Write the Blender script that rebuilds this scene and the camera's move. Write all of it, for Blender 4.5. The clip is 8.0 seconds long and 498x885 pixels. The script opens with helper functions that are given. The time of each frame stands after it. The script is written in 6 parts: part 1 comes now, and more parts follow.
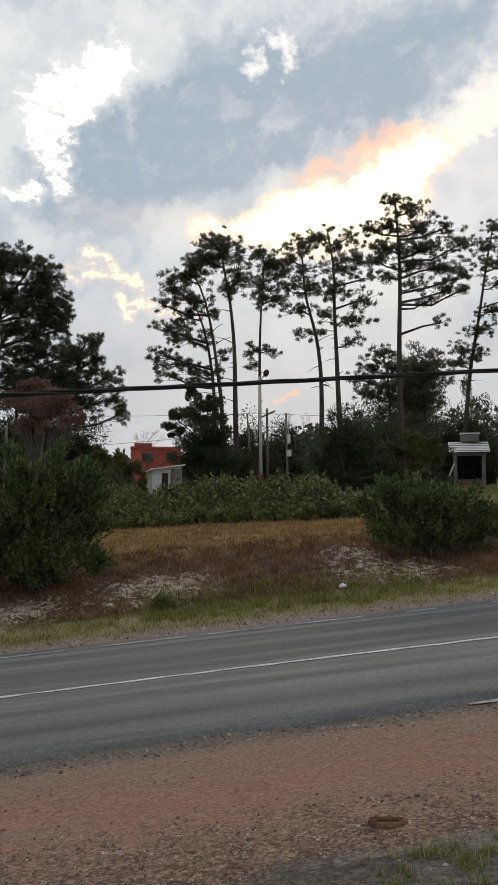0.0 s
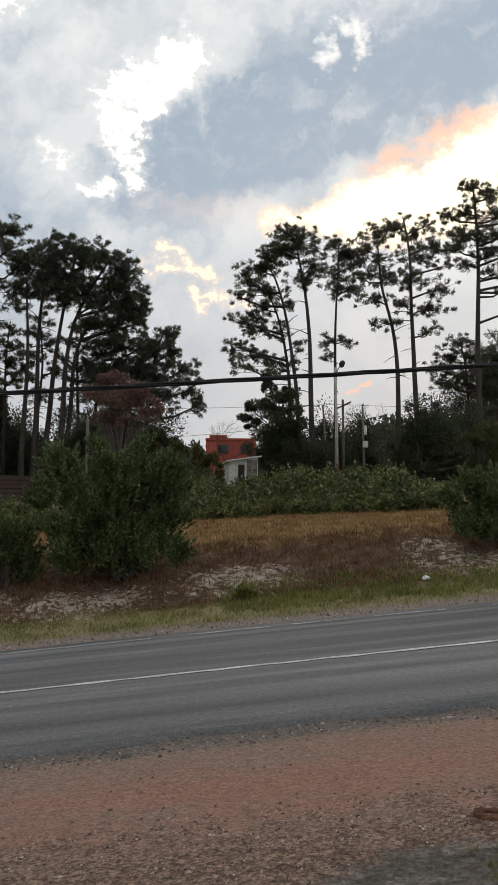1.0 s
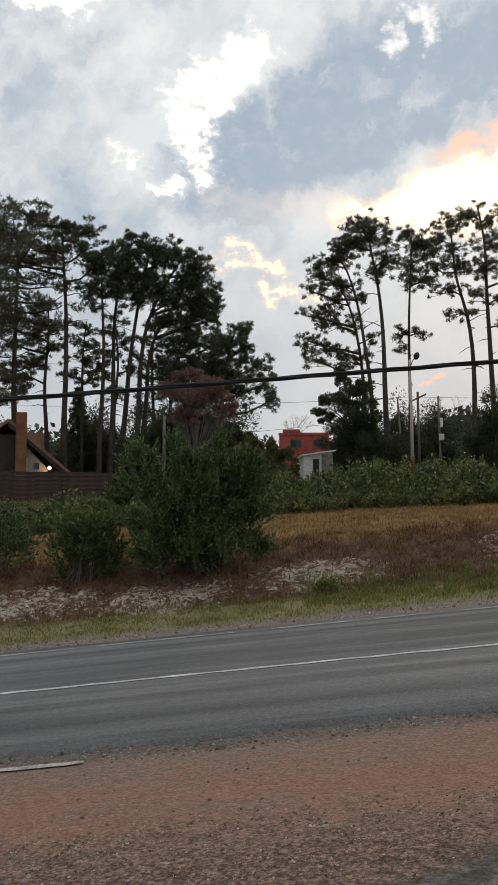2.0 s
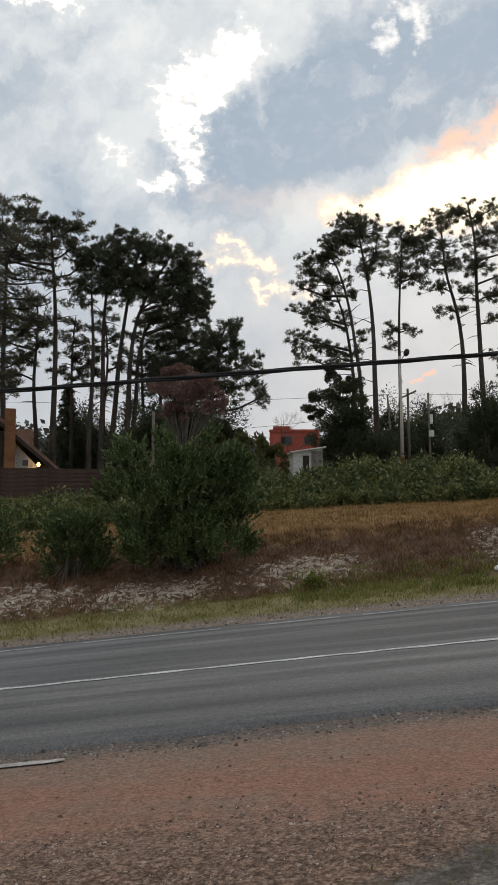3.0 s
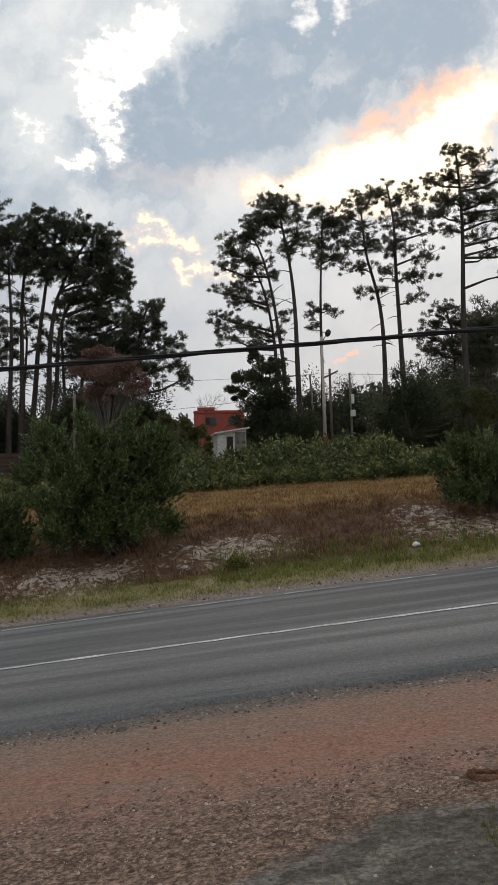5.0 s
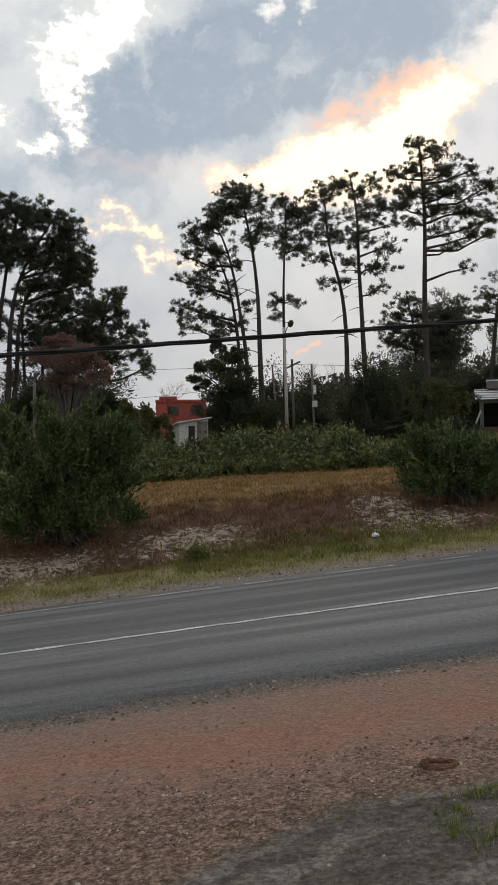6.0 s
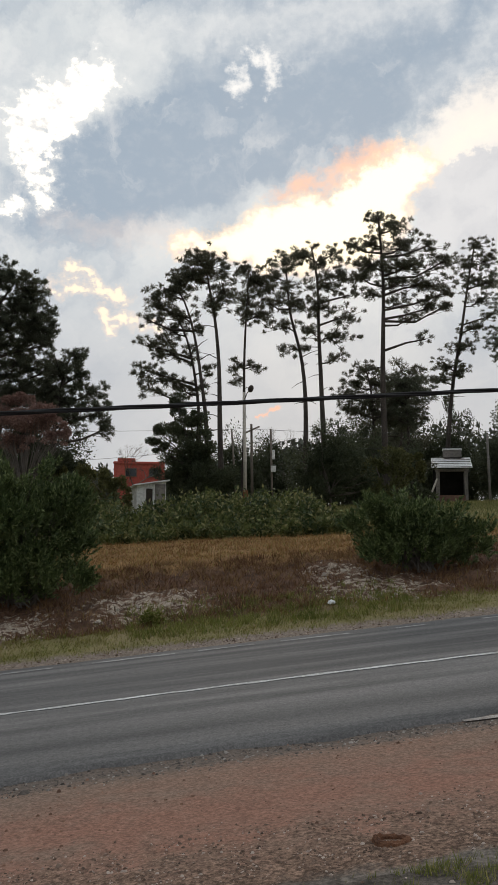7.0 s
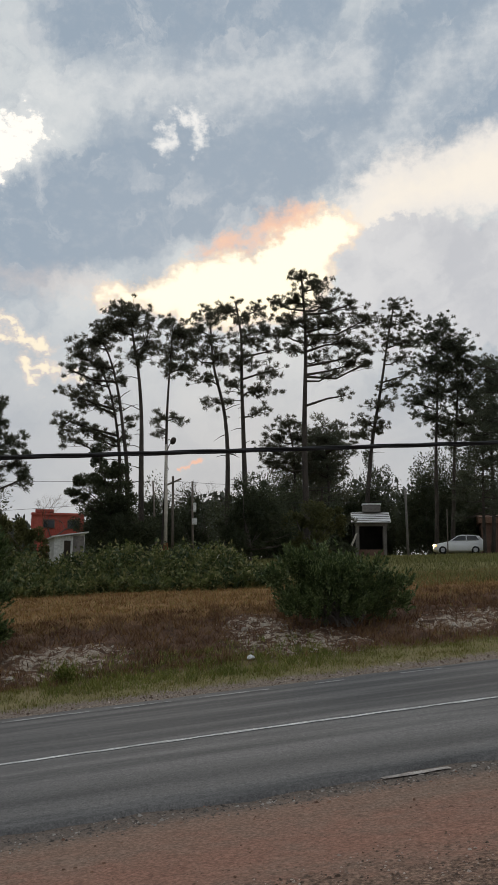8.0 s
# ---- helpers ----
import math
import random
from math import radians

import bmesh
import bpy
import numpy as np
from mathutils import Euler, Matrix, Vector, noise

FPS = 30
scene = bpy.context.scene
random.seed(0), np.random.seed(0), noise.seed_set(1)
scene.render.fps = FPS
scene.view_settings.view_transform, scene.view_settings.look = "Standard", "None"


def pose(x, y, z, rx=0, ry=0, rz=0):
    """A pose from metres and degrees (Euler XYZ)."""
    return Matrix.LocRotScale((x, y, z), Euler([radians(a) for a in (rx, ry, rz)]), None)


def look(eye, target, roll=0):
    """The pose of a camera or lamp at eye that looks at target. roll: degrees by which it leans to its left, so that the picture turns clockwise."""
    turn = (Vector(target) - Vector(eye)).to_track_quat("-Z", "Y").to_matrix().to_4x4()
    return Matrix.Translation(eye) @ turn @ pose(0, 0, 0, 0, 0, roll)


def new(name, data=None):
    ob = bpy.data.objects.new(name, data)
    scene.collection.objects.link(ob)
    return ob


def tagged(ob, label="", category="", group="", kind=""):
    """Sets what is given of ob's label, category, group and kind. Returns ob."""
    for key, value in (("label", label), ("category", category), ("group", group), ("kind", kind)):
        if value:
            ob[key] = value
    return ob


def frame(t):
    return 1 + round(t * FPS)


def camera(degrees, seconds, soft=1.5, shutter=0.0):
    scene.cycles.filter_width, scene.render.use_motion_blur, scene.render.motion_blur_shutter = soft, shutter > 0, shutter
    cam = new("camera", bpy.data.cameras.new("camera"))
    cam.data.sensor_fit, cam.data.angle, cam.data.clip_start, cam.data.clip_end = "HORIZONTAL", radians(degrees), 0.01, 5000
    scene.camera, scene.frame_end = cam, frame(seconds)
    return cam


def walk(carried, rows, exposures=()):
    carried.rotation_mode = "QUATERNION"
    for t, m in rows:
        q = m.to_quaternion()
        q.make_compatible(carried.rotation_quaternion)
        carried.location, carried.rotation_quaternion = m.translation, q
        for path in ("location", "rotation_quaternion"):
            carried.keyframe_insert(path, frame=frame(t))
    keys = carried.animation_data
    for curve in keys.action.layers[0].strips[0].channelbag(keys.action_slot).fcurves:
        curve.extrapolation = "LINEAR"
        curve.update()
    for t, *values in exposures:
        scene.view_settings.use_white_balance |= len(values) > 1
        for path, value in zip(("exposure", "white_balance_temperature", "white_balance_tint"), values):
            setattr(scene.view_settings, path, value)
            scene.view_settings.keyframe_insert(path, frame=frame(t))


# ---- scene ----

# ======================= camera and walk =======================
cam = camera(31.55, 8.0, soft=1.25)
PATH = [
    (0.0, pose(0.156, 0.049, 1.610, 96.19, -0.29, -0.32)),
    (0.5, pose(0.099, 0.028, 1.607, 95.72, -0.66, 4.42)),
    (1.0, pose(0.000, 0.000, 1.600, 95.60, -0.60, 4.40)),
    (1.5, pose(-0.077, -0.049, 1.604, 95.22, -0.21, 5.24)),
    (2.0, pose(-0.115, -0.056, 1.598, 95.22, -0.23, 9.12)),
    (3.5, pose(-0.039, 0.056, 1.579, 94.96, -0.17, 7.17)),
    (4.0, pose(-0.023, 0.057, 1.585, 94.97, 0.14, 5.04)),
    (5.5, pose(0.021, 0.015, 1.606, 93.18, 1.08, 3.15)),
    (6.0, pose(0.025, 0.017, 1.616, 93.04, 0.66, 1.29)),
    (6.5, pose(0.030, 0.012, 1.624, 94.92, 0.33, -0.23)),
    (7.0, pose(0.033, -0.005, 1.629, 97.17, -0.30, -1.49)),
    (7.5, pose(0.033, -0.022, 1.634, 99.01, -0.56, -2.65)),
    (7.7, pose(0.034, -0.004, 1.632, 100.17, -0.52, -3.27)),
    (8.0, pose(0.039, 0.042, 1.626, 100.64, -0.40, -6.63)),
]
walk(cam, PATH, [(0.0, -0.12, 6960, 11.8), (2.0, -0.08, 6960, 11.8), (4.0, -0.1, 6960, 11.8), (5.5, -0.1, 6960, 11.8), (6.5, -0.25, 6960, 11.8), (7.0, -0.17, 6960, 11.8), (7.5, -0.24, 6960, 11.8), (8.0, -0.36, 6860, 11.2)])
rng = np.random.default_rng(7)


# ======================= node helpers =======================
class Nodes:
    """Short calls for building a node tree."""

    def __init__(self, tree):
        self.tree = tree

    def add(self, kind):
        return self.tree.nodes.new(kind)

    def layer(self, name):
        node = self.add("ShaderNodeAttribute")
        node.attribute_name = name
        return node.outputs["Fac"]

    def put(self, socket, value):
        if isinstance(value, bpy.types.NodeSocket):
            self.tree.links.new(value, socket)
        else:
            socket.default_value = value

    def math(self, op, *values, clamp=False):
        node = self.add("ShaderNodeMath")
        node.operation, node.use_clamp = op, clamp
        for socket, value in zip(node.inputs, values):
            self.put(socket, value)
        return node.outputs[0]

    def span(self, value, lo, hi, smooth=True):
        node = self.add("ShaderNodeMapRange")
        node.interpolation_type = "SMOOTHSTEP" if smooth else "LINEAR"
        self.put(node.inputs["Value"], value)
        self.put(node.inputs["From Min"], lo)
        self.put(node.inputs["From Max"], hi)
        return node.outputs[0]

    def mix(self, fac, a, b, blend="MIX"):
        node = self.add("ShaderNodeMix")
        node.data_type, node.blend_type = "RGBA", blend
        self.put(node.inputs[0], fac)
        self.put(node.inputs[6], a if isinstance(a, bpy.types.NodeSocket) else (*a, 1))
        self.put(node.inputs[7], b if isinstance(b, bpy.types.NodeSocket) else (*b, 1))
        return node.outputs[2]

    def noise(self, vector, scale, detail=4, rough=0.55, distortion=0.0):
        node = self.add("ShaderNodeTexNoise")
        if vector is not None:
            self.put(node.inputs["Vector"], vector)
        self.put(node.inputs["Scale"], scale)
        self.put(node.inputs["Detail"], detail)
        self.put(node.inputs["Roughness"], rough)
        self.put(node.inputs["Distortion"], distortion)
        return node

    def xyz(self, x, y, z):
        node = self.add("ShaderNodeCombineXYZ")
        for socket, value in zip(node.inputs, (x, y, z)):
            self.put(socket, value)
        return node.outputs[0]


# ======================= sky and sun =======================
def make_sky():
    world = bpy.data.worlds.new("evening_sky")
    world.use_nodes = True
    scene.world = world
    world.node_tree.nodes.clear()
    n = Nodes(world.node_tree)
    way = n.add("ShaderNodeTexCoord").outputs["Generated"]
    sep = n.add("ShaderNodeSeparateXYZ")
    n.put(sep.inputs[0], way)
    az0 = n.math("MULTIPLY", n.math("ARCTAN2", sep.outputs[0], sep.outputs[1]), 57.2958)
    el0 = n.math("MULTIPLY", n.math("ARCSINE", sep.outputs[2]), 57.2958)

    def shaken(scale, amount, detail, seed):
        tex = n.noise(n.xyz(az0, el0, seed), scale, detail, 0.6)
        s = n.add("ShaderNodeSeparateColor")
        n.put(s.inputs[0], tex.outputs["Color"])
        dx = n.math("MULTIPLY", n.math("SUBTRACT", s.outputs[0], 0.5), amount)
        dy = n.math("MULTIPLY", n.math("SUBTRACT", s.outputs[1], 0.5), amount)
        return dx, dy

    ax, ay = shaken(0.26, 3.2, 5, 3.0)
    bx0, by0 = shaken(1.1, 1.7, 8, 9.0)
    az, el = n.math("ADD", n.math("ADD", az0, ax), bx0), n.math("ADD", n.math("ADD", el0, ay), by0)

    def streak(a, b, ra, rb):
        """Distance in degrees outside a tapering band of cloud between two directions."""
        bx, by = b[0] - a[0], b[1] - a[1]
        px, py = n.math("SUBTRACT", az, a[0]), n.math("SUBTRACT", el, a[1])
        dot = n.math("ADD", n.math("MULTIPLY", px, bx), n.math("MULTIPLY", py, by))
        h = n.math("DIVIDE", dot, bx * bx + by * by, clamp=True)
        dx = n.math("SUBTRACT", px, n.math("MULTIPLY", h, bx))
        dy = n.math("SUBTRACT", py, n.math("MULTIPLY", h, by))
        dist = n.math("SQRT", n.math("ADD", n.math("MULTIPLY", dx, dx), n.math("MULTIPLY", dy, dy)))
        return n.math("SUBTRACT", dist, n.math("ADD", n.math("MULTIPLY", h, rb - ra), ra))

    def union(bands):
        out = None
        for band in bands:
            d = streak(*band)
            out = d if out is None else n.math("MINIMUM", out, d)
        return out

    # blue-grey cloud deck, streaked from lower left to upper right
    c, s = math.cos(radians(24)), math.sin(radians(24))
    along = n.math("ADD", n.math("MULTIPLY", az, c), n.math("MULTIPLY", el, s))
    across = n.math("SUBTRACT", n.math("MULTIPLY", el, c), n.math("MULTIPLY", az, s))
    big = n.noise(n.xyz(n.math("MULTIPLY", along, 0.4), across, 1.0), 0.085, 3, 0.5).outputs[0]
    fine = n.noise(n.xyz(n.math("MULTIPLY", along, 0.7), across, 5.0), 0.30, 4, 0.5).outputs[0]
    tone = n.math("ADD", n.math("MULTIPLY", big, 0.55), n.math("MULTIPLY", fine, 0.45))
    dark = n.span(union([((-11.0, 22.5), (6.0, 28.5), 1.6, 2.0), ((6.0, 28.5), (24.0, 36.0), 2.0, 2.6), ((-6.0, 36.0), (10.0, 37.6), 1.3, 1.3)]), 3.6, -1.2)
    tone = n.math("SUBTRACT", tone, n.math("MULTIPLY", dark, 0.28))
    low = n.span(el0, 22.0, 8.0)
    rag = n.noise(n.xyz(az0, n.math("MULTIPLY", el0, 1.4), 12.0), 0.95, 8, 0.62, 0.0).outputs[0]
    frill = n.math("MULTIPLY", n.math("SUBTRACT", rag, 0.5), 2.6)
    deck = n.mix(n.span(tone, 0.33, 0.59), (0.255, 0.330, 0.418), (0.535, 0.585, 0.620))
    deck = n.mix(n.math("MULTIPLY", n.span(rag, 0.45, 0.75), 0.12), deck, (0.58, 0.60, 0.62))
    billow = n.noise(n.xyz(n.math("MULTIPLY", along, 0.75), across, 21.0), 0.24, 7, 0.58, 1.3).outputs[0]
    deck = n.mix(n.math("MULTIPLY", n.span(billow, 0.50, 0.74), 0.42), deck, (0.62, 0.645, 0.67))
    deck = n.mix(n.math("MULTIPLY", n.span(billow, 0.48, 0.28), 0.35), deck, (0.27, 0.335, 0.415))
    deck = n.mix(n.math("MULTIPLY", low, 0.75), deck, (0.345, 0.378, 0.430))

    soft = union([((-8.0, 31.8), (14.0, 33.6), 0.5, 1.0), ((3.0, 31.3), (9.5, 33.4), 0.4, 1.3), ((16.5, 29.8), (20.0, 33.0), 0.4, 1.0), ((22.0, 33.5), (26.0, 35.5), 0.5, 1.2), ((13.0, 28.0), (18.0, 30.2), 0.2, 0.5), ((-20.0, 27.0), (-16.0, 29.5), 0.5, 1.2)])
    deck = n.mix(n.math("MULTIPLY", n.span(n.math("ADD", soft, n.math("MULTIPLY", frill, 1.5)), 1.9, -1.9), 0.6), deck, (0.66, 0.69, 0.71))

    # white gaps
    gap = union([((-8.6, 29.4), (-11.6, 27.5), 0.9, 1.6), ((-11.6, 27.3), (-13.9, 26.4), 1.4, 1.1), ((-13.2, 26.0), (-12.5, 22.2), 1.3, 0.5),
                 ((-18.2, 23.4), (-16.5, 22.7), 0.05, 0.25), ((-15.2, 21.4), (-14.0, 21.6), 0.15, 0.25),
                 ((-24.0, 31.0), (-20.0, 31.6), 0.7, 0.4)])
    puff = union([((0.0, 29.3), (0.6, 29.6), 0.35, 0.35), ((2.4, 30.8), (2.9, 29.4), 0.5, 0.45), ((1.2, 30.6), (2.2, 30.4), 0.1, 0.2)])
    band = union([((-3.9, 19.6), (2.2, 20.3), 0.1, 1.3), ((2.2, 20.2), (8.8, 20.8), 1.4, 2.2), ((8.8, 21.2), (12.2, 23.9), 2.2, 1.4)])
    cream = union([((11.0, 23.2), (16.5, 26.0), 1.3, 1.8), ((16.5, 26.2), (28.0, 27.6), 1.8, 3.0)])
    scrap = union([((-11.4, 17.1), (-6.9, 16.6), 0.0, 0.3), ((-10.3, 18.2), (-9.2, 17.4), 0.0, 0.2), ((-8.0, 15.2), (-7.6, 13.8), 0.35, 0.15), ((-8.0, 15.0), (-4.6, 14.8), 0.2, 0.05)])
    warm = streak((3.2, 22.6), (10.4, 25.0), 0.2, 0.7)
    ember = streak((1.9, 8.6), (3.4, 8.85), 0.0, 0.06)
    veil = streak((-12.0, 20.6), (-4.0, 20.2), 0.4, 0.8)
    bank = union([((16.6, 20.5), (20.0, 20.6), 4.3, 3.9), ((20.0, 20.4), (30.0, 19.0), 3.6, 3.6)])

    def ragged(d, k):
        return n.math("ADD", d, n.math("MULTIPLY", frill, k))

    sky = n.add("ShaderNodeTexSky")
    sky.sky_type, sky.sun_disc, sky.sun_elevation, sky.sun_rotation = "NISHITA", False, radians(17), radians(7)
    clear = n.mix(1.0, sky.outputs[0], (0.09, 0.09, 0.09), "MULTIPLY")
    col = n.mix(0.965, clear, deck)
    col = n.mix(n.math("MULTIPLY", n.span(ragged(veil, 1.0), 0.9, -0.9), 0.3), col, (0.72, 0.62, 0.57))
    col = n.mix(n.math("MULTIPLY", n.span(ragged(puff, 1.2), 0.6, -0.7), 0.85), col, (0.80, 0.81, 0.81))
    col = n.mix(n.math("MULTIPLY", n.span(ragged(gap, 1.2), 1.0, 0.0), 0.4), col, (0.66, 0.69, 0.71))
    col = n.mix(n.span(ragged(gap, 1.5), 0.2, -0.35), col, n.mix(n.span(rag, 0.50, 0.66), (0.90, 0.89, 0.85), (0.62, 0.64, 0.66)))
    col = n.mix(n.math("MULTIPLY", n.span(ragged(scrap, 0.9), 0.6, 0.0), 0.45), col, (0.72, 0.62, 0.55))
    col = n.mix(n.span(ragged(scrap, 0.9), 0.12, -0.2), col, (0.84, 0.77, 0.62))
    col = n.mix(n.math("MULTIPLY", n.span(ragged(cream, 0.8), 1.2, -0.8), 0.85), col, (0.76, 0.74, 0.715))
    col = n.mix(n.math("MULTIPLY", n.span(ragged(cream, 0.6), 0.0, -2.2), 0.4), col, (0.90, 0.83, 0.70))
    col = n.mix(n.math("MULTIPLY", n.span(ragged(bank, 0.7), 0.25, -0.2), 0.95), col, n.mix(n.span(fine, 0.35, 0.65), (0.47, 0.495, 0.54), (0.58, 0.60, 0.63)))
    col = n.mix(n.math("MULTIPLY", n.span(ragged(warm, 0.9), 0.9, -0.7), 0.8), col, (0.85, 0.53, 0.38))
    col = n.mix(n.math("MULTIPLY", n.span(ragged(band, 0.7), 0.8, 0.0), 0.55), col, (0.86, 0.68, 0.50))
    col = n.mix(n.span(ragged(band, 0.7), 0.25, -0.5), col, (1.05, 0.98, 0.78))
    col = n.mix(n.math("MULTIPLY", n.span(ragged(ember, 0.25), 0.35, -0.05), 0.85), col, (0.86, 0.48, 0.33))
    # the eastern half of the evening sky is dimmer
    east = n.span(sep.outputs[1], 0.35, -0.75)
    col = n.mix(n.math("MULTIPLY", east, 0.3), col, n.mix(1.0, col, (0.25, 0.27, 0.31), "MULTIPLY"))
    bg = n.add("ShaderNodeBackground")
    n.put(bg.inputs["Color"], col)
    bg.inputs["Strength"].default_value = 1.5
    out = n.add("ShaderNodeOutputWorld")
    n.put(out.inputs[0], bg.outputs[0])


make_sky()
sun = new("sun", bpy.data.lights.new("sun", "SUN"))
sun.data.energy, sun.data.angle, sun.data.color = 0.6, radians(20), (1.0, 0.86, 0.7)
sun.matrix_world = look((7.0, 57.0, 18.5), (0, 0, 0))


# ======================= materials =======================
def material(name, colours, scale=4.0, rough=0.85, metal=0.0, bump=0.3, bump_scale=40.0, island=0.0, grain=0.25, through_light=0.0, fine=0.02, stretch=(1, 1, 1), gloss=0.3):
    """A worn surface: blotches of two colours, fine grain and relief; island: spread of tone between loose pieces."""
    m = bpy.data.materials.new(name)
    m.use_nodes = True
    n = Nodes(m.node_tree)
    bsdf = m.node_tree.nodes["Principled BSDF"]
    co = n.add("ShaderNodeTexCoord").outputs["Object"]
    if stretch != (1, 1, 1):
        mp = n.add("ShaderNodeMapping")
        n.put(mp.inputs[0], co)
        mp.inputs["Scale"].default_value = stretch
        co = mp.outputs[0]
    blot = n.noise(co, scale, 5, 0.6).outputs[0]
    col = n.mix(n.span(blot, 0.35, 0.65), colours[0], colours[1])
    g = n.noise(co, scale * 14, 4, 0.65).outputs[0]
    col = n.mix(grain, col, n.mix(n.span(g, 0.3, 0.7), (0.25, 0.25, 0.25), (1.6, 1.6, 1.6)), "MULTIPLY")
    if grain:
        col = n.mix(1.0, col, (1 + grain * 0.1,) * 3, "MULTIPLY")
    if island:
        r = n.add("ShaderNodeNewGeometry").outputs["Random Per Island"]
        lo, hi = 1 - island, 1 + island
        tone = n.math("ADD", n.math("MULTIPLY", r, hi - lo), lo)
        if len(colours) > 2:
            col = n.mix(n.span(r, 0.72, 0.9), col, colours[2])
        col = n.mix(1.0, col, n.xyz(tone, tone, tone), "MULTIPLY")
    n.put(bsdf.inputs["Base Color"], col)
    bsdf.inputs["Roughness"].default_value = rough
    bsdf.inputs["Metallic"].default_value = metal
    bsdf.inputs["Specular IOR Level"].default_value = gloss
    if bump:
        b = n.add("ShaderNodeBump")
        b.inputs["Strength"].default_value = bump
        b.inputs["Distance"].default_value = fine
        n.put(b.inputs["Height"], n.noise(co, bump_scale, 5, 0.6).outputs[0])
        n.put(bsdf.inputs["Normal"], b.outputs[0])
    if through_light:
        tr = n.add("ShaderNodeBsdfTranslucent")
        n.put(tr.inputs[0], col)
        sh = n.add("ShaderNodeMixShader")
        sh.inputs[0].default_value = through_light
        n.put(sh.inputs[1], bsdf.outputs[0])
        n.put(sh.inputs[2], tr.outputs[0])
        n.put(m.node_tree.nodes["Material Output"].inputs[0], sh.outputs[0])
    return m


NEEDLE = material("pine_needles", [(0.105, 0.105, 0.072), (0.140, 0.138, 0.094)], 0.7, 0.7, bump=0, island=0.35, grain=0, through_light=0.55)
NEEDLE_DARK = material("dense_needles", [(0.105, 0.116, 0.080), (0.138, 0.146, 0.100)], 0.7, 0.7, bump=0, island=0.35, grain=0, through_light=0.55)
LEAF_DARK = material("dark_leaves", [(0.065, 0.078, 0.044), (0.095, 0.105, 0.058)], 0.5, 0.6, bump=0, island=0.4, grain=0, through_light=0.3)
LEAF_OLIVE = material("olive_leaves", [(0.11, 0.115, 0.045), (0.16, 0.15, 0.06)], 0.5, 0.6, bump=0, island=0.4, grain=0, through_light=0.3)
LEAF_RUSSET = material("russet_leaves", [(0.23, 0.135, 0.11), (0.34, 0.21, 0.175)], 0.8, 0.75, bump=0, island=0.4, grain=0, through_light=0.2)
LEAF_BUSH = material("shrub_leaves", [(0.072, 0.108, 0.036), (0.112, 0.150, 0.052), (0.20, 0.235, 0.10)], 1.4, 0.45, bump=0, island=0.35, grain=0, through_light=0.25, gloss=0.4)
LEAF_HEDGE = material("hedge_leaves", [(0.050, 0.078, 0.028), (0.185, 0.205, 0.066), (0.23, 0.21, 0.09)], 1.3, 0.5, bump=0, island=0.4, grain=0, through_light=0.25, gloss=0.4)
# paler, greyer leaves: the haze over the far woods is in this colour
LEAF_FAR = material("hazed_far_foliage", [(0.085, 0.095, 0.075), (0.12, 0.125, 0.10)], 0.15, 0.8, bump=0, island=0.35, grain=0, through_light=0.1)
BARK = material("pine_bark", [(0.050, 0.041, 0.035), (0.092, 0.075, 0.063)], 2.5, 0.95, bump=0.9, bump_scale=9, grain=0.5, fine=0.05, stretch=(1, 1, 0.3))
TWIG = material("grey_twigs", [(0.12, 0.10, 0.085), (0.18, 0.155, 0.135)], 2, 0.95, bump=0.4)
GRASS_GREEN = material("verge_grass", [(0.135, 0.165, 0.034), (0.22, 0.235, 0.056), (0.32, 0.27, 0.11)], 0.8, 0.7, bump=0, island=0.35, grain=0, through_light=0.3)
GRASS_DRY = material("dry_grass", [(0.22, 0.115, 0.046), (0.38, 0.225, 0.092), (0.23, 0.19, 0.068)], 0.6, 0.8, bump=0, island=0.35, grain=0, through_light=0.25)
GRASS_VERGE = material("straw_verge_grass", [(0.19, 0.175, 0.046), (0.29, 0.245, 0.080), (0.14, 0.165, 0.036)], 0.9, 0.75, bump=0, island=0.35, grain=0, through_light=0.3)
GRASS_RUST = material("rusty_weeds", [(0.155, 0.080, 0.042), (0.26, 0.150, 0.074), (0.115, 0.058, 0.036)], 0.9, 0.85, bump=0, island=0.4, grain=0, through_light=0.15)
GRASS_RANK = material("rank_grass", [(0.15, 0.155, 0.05), (0.22, 0.20, 0.08)], 0.4, 0.7, bump=0, island=0.35, grain=0, through_light=0.25)
STONE = material("gravel_stones", [(0.14, 0.092, 0.068), (0.25, 0.170, 0.128), (0.36, 0.29, 0.245)], 6, 0.9, bump=0.4, island=0.5, grain=0.3)
CLOD = material("red_clods", [(0.20, 0.11, 0.075), (0.30, 0.17, 0.12)], 6, 0.95, bump=0.4, island=0.4, grain=0.3)
CONCRETE = material("weathered_concrete", [(0.46, 0.41, 0.35), (0.60, 0.54, 0.46)], 1.2, 0.9, bump=0.4, grain=0.3)
WOOD_POLE = material("weathered_pole_wood", [(0.13, 0.105, 0.085), (0.21, 0.175, 0.145)], 1.5, 0.95, bump=0.7, bump_scale=12, grain=0.4, stretch=(1, 1, 0.2))
FENCE_WOOD = material("dark_fence_boards", [(0.055, 0.034, 0.028), (0.10, 0.062, 0.048)], 1.5, 0.85, bump=0.5, bump_scale=12, grain=0.4, stretch=(0.2, 1, 1))
BLACK_CABLE = material("black_cable", [(0.012, 0.012, 0.013), (0.022, 0.021, 0.021)], 3, 0.6, bump=0.2)
WIRE = material("thin_wire", [(0.05, 0.05, 0.05), (0.07, 0.07, 0.07)], 3, 0.6, bump=0)
